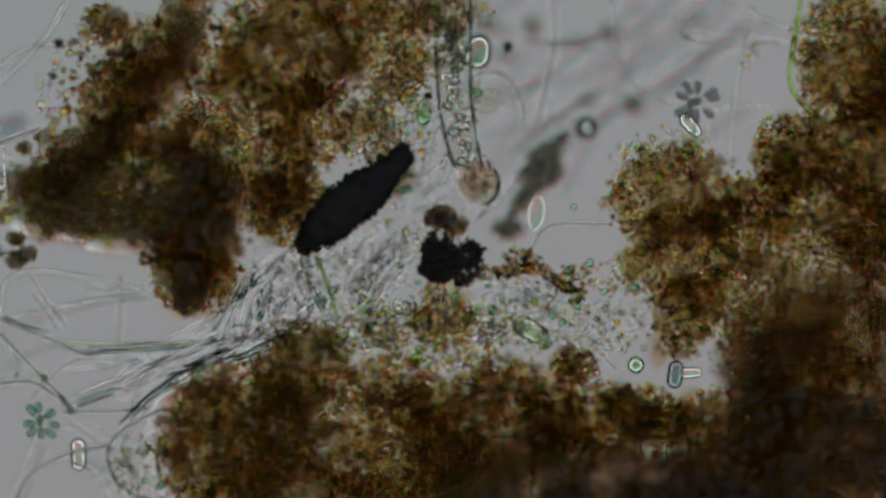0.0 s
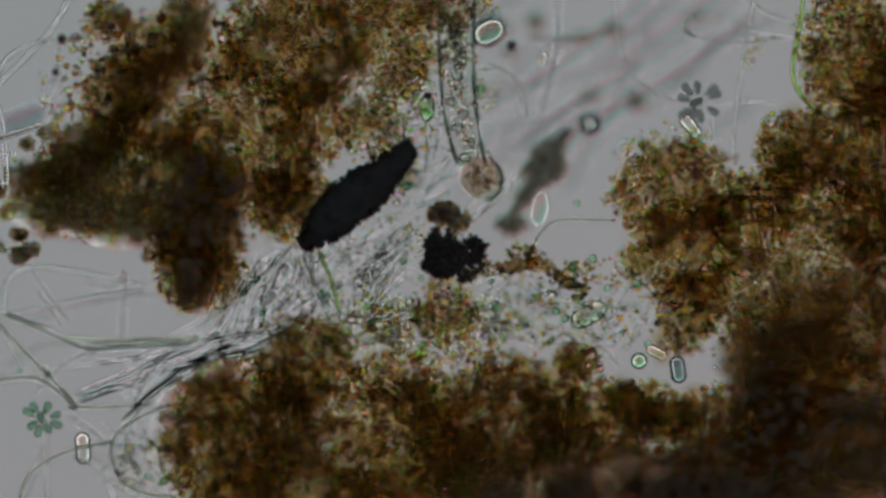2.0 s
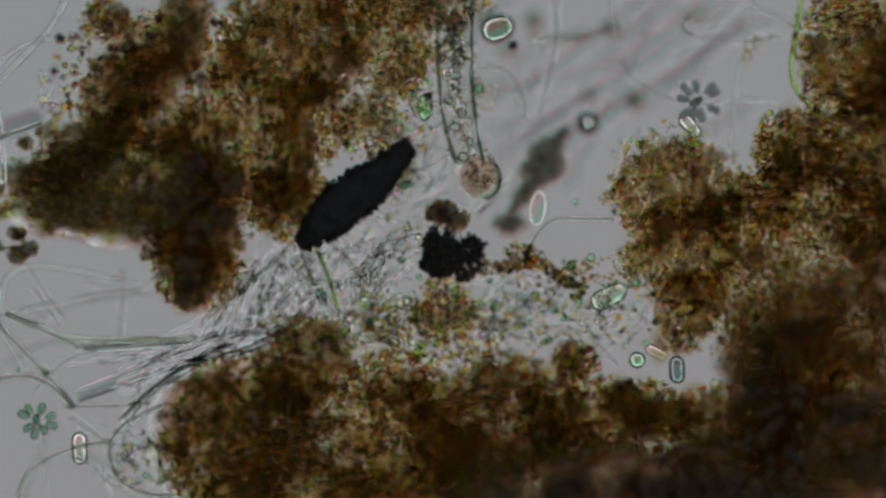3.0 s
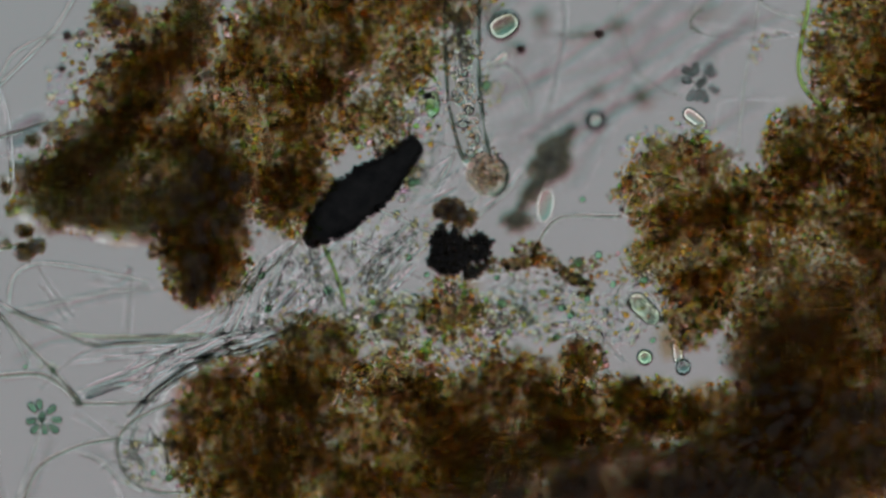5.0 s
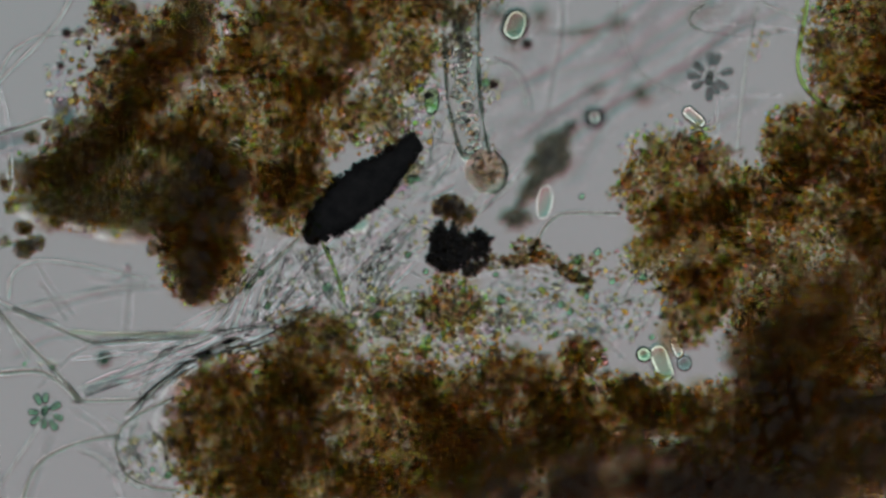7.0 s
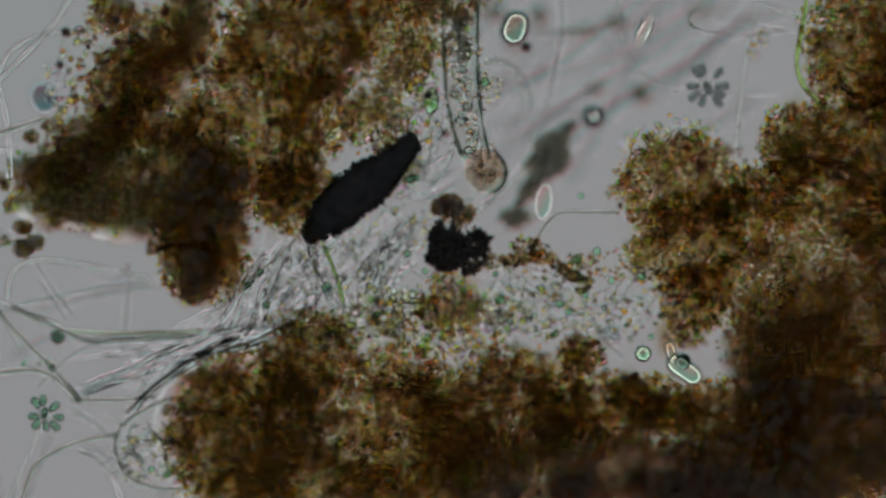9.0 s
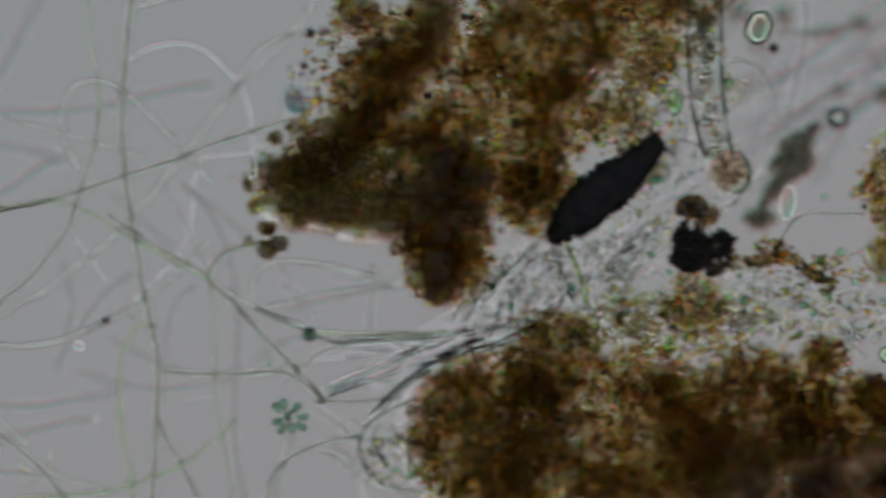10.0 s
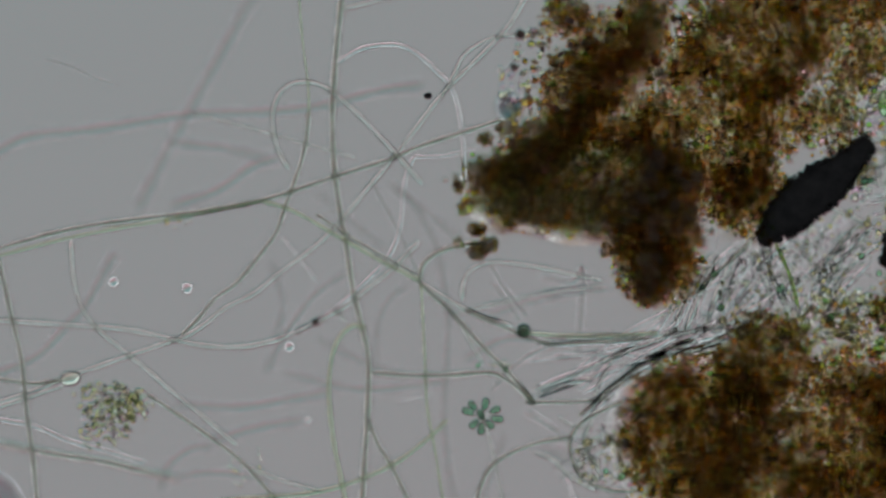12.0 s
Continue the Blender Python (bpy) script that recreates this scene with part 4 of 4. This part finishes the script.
# ---- sheath and cells ----
def sheath():
    root = tagged(new("sheath_tube"), "clear tubular sheath with cells inside and a round end", "sheath")
    part("tube", tube("tube", [(810, -30, 0), (809, 60, 0), (811, 145, 0), (818, 206, 0), (828, 255, 0), (838, 284, 0)], 32, 20, 1, 0.02, 0.12), sheath_mat, root)
    for d in (-1, 1):
        part("wall", tube("wall", [(810 + 30 * d, -30, 4), (809 + 30 * d, 60, 4), (811 + 29 * d, 145, 4), (818 + 28 * d, 206, 4), (828 + 26 * d, 255, 4), (838 + 25 * d, 284, 4)], 3.4, 8, d + 2, 0.3), wall_crescent_mat, root, "dark greenish sheath wall")
    # stained arc that stands in for the shaded right edge of the vesicle
    part("vesicle_wall", tube("vesicle_wall", [(866, 272, 4), (884, 290, 4), (889, 314, 4), (880, 338, 4), (858, 348, 4)], 3.6, 8, 3, 0.14), wall_crescent_mat, root, "dark crescent put in as shade along the end vesicle's right edge")
    part("end_vesicle", lump("end_vesicle", 852, 308, 2, 36, 40, 26, 30, 7.7, 4, 0.06), clear("vesicle", 1.02, (0.93, 0.87, 0.80), 0, 0.3), root, "round brownish end vesicle")
    rng = np.random.RandomState(3)
    for k in range(14):
        a, d = rng.uniform(0, 6.28), rng.uniform(0, 26)
        ob = part("vesicle_granule", ball_mesh("vesicle_granule", 5, 4.5, 4, 2, 0.2, k), [pale_bead_mat, haze_mat, haze_mat][k % 3], root)
        ob.location = P(852 + d * math.cos(a), 308 + d * math.sin(a), 22)
    for k in range(40):
        t = (k / 40) ** 1.5
        ob = part("inner_cell", ball_mesh("inner_cell", rng.uniform(6, 12), rng.uniform(6, 10), 6, 2, 0.2, k), [cell_mat, pale_bead_mat, dark_cell_mat][k % 3], root)
        ob.location = P(810 + (24 * max(0, t - 0.55) / 0.45) + rng.uniform(-16, 16), 40 + t * 250, rng.uniform(-8, 8))
    pl, sz = crumbs([(808, 20, 30, 50, 0, 1.1, 6), (810, 85, 27, 36, 0, 0.8, 6), (816, 170, 24, 60, 8, 0.4, 6), (830, 258, 20, 36, 14, 0.4, 6), (850, 308, 28, 32, 0, 1.5, 6), (778, 90, 7, 110, 0, 1.6, 5), (843, 110, 7, 110, 4, 1.4, 5), (792, 235, 7, 46, 12, 1.4, 5), (876, 290, 8, 34, 20, 1.2, 5)], rng, 5, 1.0, (2.8, 5.4))
    pl[:, 2] += 30
    part("granulation", smooth(grains("granulation", pl, sz, rng, 1, 0.15)), sheath_bead_mat, root, "clear pinkish and yellow beads")["kind"] = "stuff"


sheath()


def deep_streaks():
    """Broad blurred threads far under the focus, over the clear water."""
    rng = random.Random(77)
    for k in range(16):
        u, v, a = rng.uniform(860, 1360), rng.uniform(0, 260), math.radians(rng.gauss(38, 14))
        n = rng.uniform(80, 170)
        thread([(u - n * math.cos(a), v + n * math.sin(a)), (u, v + rng.uniform(-10, 10)), (u + n * math.cos(a), v - n * math.sin(a))], rng.uniform(8, 16), dim_thread_mat, rng.uniform(-160, -90), seed=k)


deep_streaks()


def cell(name, label, u, v, ru, rv, ang, mat, z=8.0, bits=0, seed=1):
    """A single cell: a clear body with a few granules inside."""
    root = tagged(new(name), label, "cell")
    part("body", ball_mesh("body", ru, rv, min(ru, rv) * 0.9, 3, 0.06, seed), mat, root)
    rng = random.Random(seed)
    for k in range(bits):
        a, d = rng.uniform(0, 6.28), rng.uniform(0, 0.55)
        b = part("inclusion", ball_mesh("inclusion", ru * 0.16, ru * 0.14, ru * 0.14, 2), olive_mat if k % 2 else grey_mat, root)
        b.location = (math.cos(a) * d * ru * U, math.sin(a) * d * rv * U, min(ru, rv) * 0.3 * U)
    root.matrix_basis = Matrix.Translation(P(u, v, z)) @ pose(0, 0, 0, 0, 0, ang)
    return root


cell("green_oval_cell", "oval green cell with a dark outline beside the sheath", 757, 184, 14, 25, -4, green_cell_mat, 22, 3, 1)
cell("ring_cell", "round dark-edged cell with a bright middle", 1045, 212, 20, 20, 0, dark_cell_mat, -60, 0, 2)
cell("lens_cell", "clear lens-shaped cell standing upright", 956, 362, 14, 30, -8, cell_mat, -26, 0, 3)
cell("round_cell", "small round green cell in the open pocket", 1132, 631, 15, 15, 0, green_cell_mat, 8, 2, 4)
cell("colony_cell", "oval cell with a dark edge above the pale colony", 124 - 810, 671, 20, 14, 10, white_cell_mat, 6, 0, 7)
cell("murky_cell", "large blurred dark cell at the edge of view", -812, 892, 40, 60, 30, murk_mat, -90, 0, 8)
for k, (u, v, r) in enumerate([(201, 500, 9), (331, 511, 10), (512, 615, 9), (545, 745, 6)]):
    cell("bright_droplet", "tiny bright droplet with a dark ring", u - 810, v, r, r, 0, droplet_mat, -10, 0, 10 + k)["group"] = "droplets"
for k, (u, v, r) in enumerate([(559, 571, 7), (910, 120, 7), (920, 62, 9), (1036, 80, 8), (1108, 785, 9)]):
    d = cell("dark_spore", "tiny round dark spore", u - 810, v, r, r, 0, deep_spore_mat, -16, 0, 20 + k)
for u, v, r in ((1015, 463, 9), (1050, 450, 8), (1076, 502, 7), (879, 535, 9), (985, 543, 8), (1001, 556, 7), (975, 596, 7), (1130, 495, 8), (1102, 581, 5), (1146, 601, 6), (870, 490, 6), (1030, 528, 6),
                (455, 487, 7), (432, 509, 6), (465, 546, 7), (571, 512, 9), (715, 455, 7), (746, 485, 6), (660, 562, 8), (750, 605, 9), (720, 322, 9), (730, 320, 7), (290, 845, 8), (262, 835, 6), (85, 655, 6), (36, 648, 5), (1022, 352, 6), (852, 150, 9)):
    cell("small_cell", "tiny round greenish cell between the threads", u, v, r, r * 0.88, 7 * r, dot_cell_mat, 12, 0, int(u + v))["group"] = "small cells"
rng_s = random.Random(4)
for k in range(26):
    u, v = rng_s.choice([(rng_s.uniform(420, 760), rng_s.uniform(420, 600)), (rng_s.uniform(860, 1160), rng_s.uniform(470, 600)), (rng_s.uniform(600, 760), rng_s.uniform(150, 330))])
    r = rng_s.uniform(4, 7)
    cell("small_cell", "tiny round clear cell between the threads", u, v, r, r * rng_s.uniform(0.75, 1), rng_s.uniform(0, 180), rng_s.choice([cell_mat, dark_cell_mat]), rng_s.uniform(0, 14), 0, k)["group"] = "small cells"


# ---- what moves ----
def rosette(name, label, n, mat, seed, stalk=None, big=1.0):
    """A round colony of drop-shaped cells about a common middle."""
    rng = random.Random(seed)
    root = tagged(new(name), label, "colony", "rosette colonies")
    me = [capsule_mesh("cell", 9.5 * big, 7 * big ** 0.3, 0.3), capsule_mesh("cell", 10.5 * big, 7.4 * big ** 0.3, 0.3)]
    for m in me:
        m.materials.append(mat)
    for k in range(n):
        inner = k >= n - 1
        a = 360 * k / (n - 1) + rng.uniform(-12, 12) if not inner else rng.uniform(0, 360)
        d = big * ((20 + rng.uniform(-3, 5)) if not inner else 3)
        ob = new("cell", me[k % 2])
        ob.parent = root
        c, s = math.cos(math.radians(a)), math.sin(math.radians(a))
        ob.matrix_basis = pose(-c * 0 + c * d * U, s * d * U, (10 if inner else 0) * U, 0, rng.uniform(-25, 25), a + 180)
    for k in range(n - 1):
        a = math.radians(360 * k / (n - 1))
        pts = [(784, 441, -2), (784 + 10 * math.cos(a), 441 - 10 * math.sin(a), -2), (784 + 20 * math.cos(a), 441 - 20 * math.sin(a), 0)]
        part("stem", tube("stem", pts, 1.6, 6), thread_mat, root)
    if stalk:
        part("stalk", tube("stalk", [(784 + x, 441 + y, -4) for x, y in stalk], 3.5), thread_mat, root, "long thin stalk")
    return root


def rod(name, label, half, r, mat, pinch=0.0, bits=0, seed=0, category="cell"):
    root = tagged(new(name), label, category)
    part("body", capsule_mesh("body", half, r, pinch), mat, root)
    rng = random.Random(seed)
    for k in range(bits):
        q = rng.uniform(0.12, 0.2) * r
        b = part("inclusion", ball_mesh("inclusion", q, q, q, 2), [haze_mat, pale_bead_mat][k % 2], root)
        b.location = (rng.uniform(-0.6, 0.6) * half * U, rng.uniform(-0.4, 0.4) * r * U, rng.uniform(-0.2, 0.5) * r * U)
    return root


def follow(ob, rows):
    """Key a thing along rows (seconds, place in the view, height, turn, tilt), carried with the stage."""
    out = []
    for row in rows:
        t, x, y, z, rz, ry = (*row, 0, 0, 0)[:6]
        dx, dy = shift(t)
        q = P(x - dx, y - dy, z)
        out.append((t, pose(q.x, q.y, q.z, 0, ry, rz)))
    walk(ob, out)


def still(rows):
    """Rows whose places are on the slide itself, turned into places in the view."""
    return [(t, x + shift(t)[0], y + shift(t)[1], *rest) for t, x, y, *rest in rows]


def motions():
    swimmer = rod("oval_swimmer", "clear oval swimming cell with bright granules inside", 35, 19, swim_mat, 0.12, 4, 1)
    follow(swimmer, [(0, 940, 585, 14, -28), (0.3, 956, 582, 14, -35, 25), (0.6, 956, 582, 14, -20, 45), (0.9, 971, 587, 14, 0, 35), (1.2, 1011, 587, 14, 2), (1.5, 1028, 578, 14, 10), (1.8, 1036, 564, 14, 22), (2.1, 1046, 554, 14, 32),
                     (2.4, 1055, 545, 14, 40), (2.7, 1065, 535, 14, 38), (3.0, 1078, 525, 14, 28), (3.2, 1075, 531, 14, 38), (4.0, 1102, 532, 14, 0, 30), (4.8, 1130, 540, 14, -37), (5.0, 1140, 547, 14, -45), (5.2, 1145, 560, 14, -58), (5.4, 1149, 563, 14, -48),
                     (5.6, 1155, 562, 14, -42), (5.8, 1168, 564, 0, -56), (6.0, 1169, 564, 0, -66), (6.2, 1176, 590, -38, -78), (6.4, 1179, 600, -38, -82), (6.6, 1176, 621, -38, -84), (6.8, 1182, 640, -38, -80), (7.0, 1171, 643, -38, -70), (7.2, 1179, 654, -38, -58),
                     (8.0, 1195, 655, -38, -40), (8.8, 1206, 655, -20, -60), (9.1, 1218, 654, -20, -20)] + still([(9.5, 1228, 644, -20, 10), (10.5, 1240, 640, -20, 30), (12, 1250, 640, -20, 40)]))
    rod_dark = rod("dark_rod_cell", "dark-edged greenish rod-shaped cell in the open pocket", 25, 14, smoky_cell_mat, 0, 2, 2)
    follow(rod_dark, [(0, 1195, 663, 8, 82), (0.6, 1193, 657, 8, 82), (0.9, 1193, 656, 8, 85), (1.2, 1203, 657, 8, 85, 35), (1.5, 1197, 656, 8, 85, 35), (1.8, 1199, 654, 8, 98, 8), (3.2, 1199, 654, 8, 92, 5), (4.0, 1200, 648, 8, 92, 45), (4.8, 1202, 645, 8, 92, 72), (5.0, 1209, 650, 8, 92, 80),
                      (6.0, 1200, 647, 8, 92, 85), (6.5, 1205, 640, 8, 92, 85), (7.0, 1211, 643, 8, 92, 85), (8.8, 1208, 645, 8, 92, 85), (9.0, 1209, 640, 8, 92, 85)] + still([(9.5, 1204, 645, 8, 92, 80), (12, 1204, 645, 8, 92, 80)]))
    rod_bright = rod("bright_rod_cell", "small bright rod-shaped cell in the open pocket", 20, 10, white_cell_mat, 0.1, 0, 3)
    follow(rod_bright, [(0, 1222, 660, 2, 4), (0.9, 1218, 652, 2, 4), (1.2, 1206, 650, -10, 60, 40), (1.5, 1200, 645, -12, 100, 40), (1.8, 1162, 624, 4, 152), (3.2, 1163, 623, 4, 152), (4.0, 1180, 618, 4, 130), (4.8, 1195, 622, 2, 100), (6.0, 1195, 626, 2, 96), (7.0, 1197, 615, 2, 112),
                        (8.8, 1187, 622, 2, 105), (9.0, 1188, 625, 2, 105)] + still([(9.5, 1180, 630, 2, 100), (12, 1180, 630, 2, 100)]))
    top = rod("round_swimmer", "round grey-green swimming cell with a double outline", 31, 25, murky_swim_mat, 0.1, 6, 4)
    follow(top, [(t, x, y, z - 34, a) for t, x, y, z, a in ((0, 846, 92, -6, 80), (0.5, 849, 83, -6, 80), (1.0, 858, 67, -6, 75), (1.5, 858, 75, -2, 60), (2.0, 866, 57, 0, 30), (2.5, 876, 54, 2, 20), (3.0, 881, 51, 2, 20), (4.0, 886, 45, 4, 25), (4.8, 890, 41, 4, 30), (5.2, 891, 49, 4, 30), (5.6, 896, 44, 4, 25), (6.0, 894, 41, 4, 25), (6.4, 896, 38, 4, 40), (6.8, 908, 44, 4, 65), (7.2, 913, 44, 4, 70), (8.8, 914, 50, 4, 70), (9.1, 914, 50, 4, 70))]
           + still([(9.5, 905, 52, 4, 70), (12, 902, 52, 4, 70)]))
    lone = rod("bright_swimmer", "bright rod-shaped swimming cell with a dark outline", 25, 13, white_cell_mat, 0.15, 3, 5)
    follow(lone, [(0, 1222, 222, 4, -50), (1.5, 1222, 222, 4, -50), (3.2, 1222, 222, 4, -48), (4.8, 1226, 208, 6, -38), (5.5, 1230, 213, 6, -38), (6.5, 1228, 206, 6, -40), (7.2, 1226, 207, 6, -38), (8.0, 1150, 215, 6, 0), (8.7, 1070, 204, 6, 20), (8.8, 1076, 196, 6, 28), (9.0, 1141, 54, 0, 66), (9.1, 1165, -10, 0, 66)] + still([(9.3, 1200, -120, 0, 60), (12, 1330, -160, 0, 40)]))
    speck = cell("drifting_spore", "small dark spore drifting through the water", 1078, 44, 9, 8, 0, deep_spore_mat, 0, 0, 31)
    follow(speck, [(0, 1260, -120, 0), (3.0, 1180, -40, 0), (4.8, 1078, 44, 0), (5.2, 1041, 74, 0), (5.6, 1012, 87, 0), (6.0, 980, 92, 0), (6.4, 945, 112, 0), (6.8, 890, 140, 0), (7.2, 862, 156, -10)] + still([(9.0, 780, 240, -40), (12, 700, 300, -60)]))
    green_spore = cell("dark_spore", "round dark green spore on a thread", 0, 0, 13, 13, 0, spore_mat, 0, 2, 6)
    follow(green_spore, [(0, -120, 780, -90), (5.0, -60, 730, -80), (6.0, -8, 702, -60), (6.4, 49, 681, -50), (6.8, 168, 648, -50), (7.2, 186, 628, -60), (8.0, 140, 604, -30), (8.8, 105, 594, -10), (9.2, 108, 598, -10)] + still([(9.5, 102, 600, -10), (10.5, 112, 592, -8), (11.2, 115, 588, -6), (12, 117, 587, -6)]))
    end_on = cell("blurred_cell", "blurred bluish oval cell beside the floc", 0, 0, 22, 27, 20, end_on_mat, 0, 0, 5)
    follow(end_on, [(0, 190, 260, -100, 20), (6.6, 150, 240, -90, 20), (7.2, 96, 184, -60, 20), (8.0, 84, 176, -56, 20), (8.8, 80, 174, -56, 20), (9.2, 80, 174, -56, 20)] + still([(9.5, 76, 180, -56, 20), (12, 91, 192, -56, 20)]))
    spore = cell("dark_spore", "tiny round dark spore", 0, 0, 9, 9, 0, deep_spore_mat, 0, 0, 21)
    follow(spore, [(0, 899, 83, -26), (1.6, 905, 80, -26), (3.2, 909, 80, -26), (4.8, 919, 82, -26), (5.2, 922, 90, -26), (5.6, 931, 88, -26), (6.0, 928, 85, -24), (6.4, 930, 76, -24), (7.2, 933, 79, -24), (9.1, 934, 84, -24)] + still([(9.5, 928, 88, -24), (12, 934, 90, -24)]))
    tumbler = rod("tumbling_cell", "small bright rod-shaped cell tumbling in the water", 14, 8, white_cell_mat, 0.1, 0, 9)
    follow(tumbler, [(0, 820, 210, -60, 60), (1.2, 905, 150, -30, 70), (1.6, 931, 120, -20, 80), (2.4, 975, 101, -24, 60), (2.8, 968, 84, -20, 20), (3.2, 946, 61, -12, 0), (4.0, 930, 70, -12, 20), (4.8, 906, 86, -16, 40), (5.2, 861, 131, -20, 50), (5.6, 826, 190, -60, 60), (7.2, 800, 220, -80, 60)] + still([(9.5, 790, 230, -90, 60), (12, 780, 240, -90, 60)]))
    shade = cell("blurred_speck", "small blurred dark cell deep in the pocket", 0, 0, 12, 15, 0, end_on_mat, 0, 0, 33)
    follow(shade, [(0, 932, 521, -50), (0.8, 958, 516, -60), (2.4, 940, 530, -80), (4.0, 926, 545, -60), (5.2, 924, 547, -50), (6.0, 932, 555, -50), (6.4, 983, 567, -50), (6.8, 1034, 577, -60), (7.2, 1055, 585, -70), (8.0, 1070, 590, -100)] + still([(9.5, 1080, 600, -110), (12, 1080, 600, -110)]))
    ciliate = rod("large_swimmer", "large pale clear swimming cell with granules", 44, 25, cell_mat, 0.2, 8, 6)
    follow(ciliate, [(0, 700, 720, -100, 80), (5.5, 660, 680, -100, 80), (6.2, 636, 560, -60, 85), (6.3, 636, 505, -30, 82), (6.4, 640, 462, 12, 80), (6.5, 641, 445, 12, 82), (6.6, 644, 430, 10, 85), (6.7, 648, 416, 0, 85, 30), (6.8, 642, 402, -12, 85), (7.0, 636, 370, -50, 80), (7.2, 630, 340, -70, 70)] + still([(9, 560, 250, -100, 50), (12, 500, 200, -100, 40)]))
    shoulder = rod("pale_swimmer", "large blurred pale swimming cell at the floc's shoulder", 42, 22, murk_mat, 0.2, 4, 7)
    follow(shoulder, [(0, 10, 225, -100, 20), (0.8, 20, 215, -90, 25), (1.5, 42, 212, -80, 25), (2.5, 40, 215, -80, 20), (3.2, 40, 220, -80, 20), (5.0, 45, 232, -90, 35), (5.5, 60, 212, -80, 30), (5.7, 58, 198, -76, 45), (5.8, 58, 182, -76, 55), (5.9, 64, 182, -76, 60), (6.0, 58, 214, -85, 30), (6.3, 30, 235, -100, 20), (7.2, 10, 260, -120, 10), (8.6, 190, 330, -140, 0)] + still([(9, 200, 330, -140, 0), (12, 240, 330, -150, 0)]))
    gone = rod("clear_rod", "bright clear rod-shaped cell at the threads' end", 29, 14, white_cell_mat, 0, 0, 8)
    follow(gone, [(0, 139, 805, 6, 92), (0.5, 143, 800, 6, 92), (1.5, 150, 793, 6, 95), (2.5, 144, 795, 6, 92), (3.2, 142, 795, 6, 92), (4.0, 80, 850, 6, 60), (4.8, -20, 930, 6, 40), (6, -60, 980, 6, 40)] + still([(9, -100, 990, 6, 40), (12, -100, 990, 6, 40)]))
    r1 = rosette("rosette_colony", "small rosette of green drop-shaped cells on a thin stalk", 9, leaf_cell_mat, 1, [(0, 0), (-12, 40), (-34, 90), (-60, 150)], 1.1)
    follow(r1, [(0, 70, 748, 6, 0), (0.5, 74, 744, 6, 8), (1.5, 79, 742, 6, 18), (2.5, 68, 746, 6, 30), (3.2, 66, 746, 6, 30), (4.0, 70, 742, 6, 15), (5.0, 74, 742, 6, 5), (5.5, 74, 740, 6, 0), (6.0, 73, 737, 6, -5), (6.5, 78, 727, 6, -12), (7.2, 78, 732, 6, -8), (9.0, 78, 735, 6, 0)] + still([(9.5, 75, 744, 6, 5), (10.5, 63, 742, 6, 20), (11.2, 52, 740, 6, 30), (12, 43, 739, 6, 36)]))
    r2 = rosette("rosette_colony", "small rosette of dark grey-green drop-shaped cells above the floc", 10, petal_mat, 2, big=1.28)
    follow(r2, [(0, 1232, 180, 2, 0), (0.5, 1234, 182, 2, 5), (1.0, 1232, 178, 2, 8), (1.5, 1234, 180, 2, 8), (2.5, 1238, 180, 2, 12), (3.2, 1236, 178, 2, 15), (4.0, 1236, 165, 2, 20, 30), (4.8, 1240, 148, 2, 20, 36), (5.2, 1234, 142, 2, 20, 34), (5.6, 1238, 138, 2, 22, 32), (6.0, 1236, 137, 2, 25, 30), (6.5, 1255, 132, 2, 35, 15), (6.8, 1256, 134, 2, 50, 0), (7.2, 1256, 136, 2, 60, 0), (8.0, 1256, 145, 2, 75, 0), (8.8, 1258, 152, 2, 90, 0), (9.1, 1252, 154, 2, 95, 10)] + still([(9.5, 1248, 152, 2, 100, 15), (12, 1246, 152, 2, 130, 10)]))
    dust = tagged(new("dust_speck"), "black dust speck in the microscope's light path", "dust")
    part("body", ball_mesh("body", 7, 6, 4, 2, 0.4, 3), black_mat, dust)
    walk(dust, [(t, pose(-dx * U + P(757, 170).x, dy * U + P(757, 170).y, 16 * U)) for t, dx, dy in DRIFT])


motions()
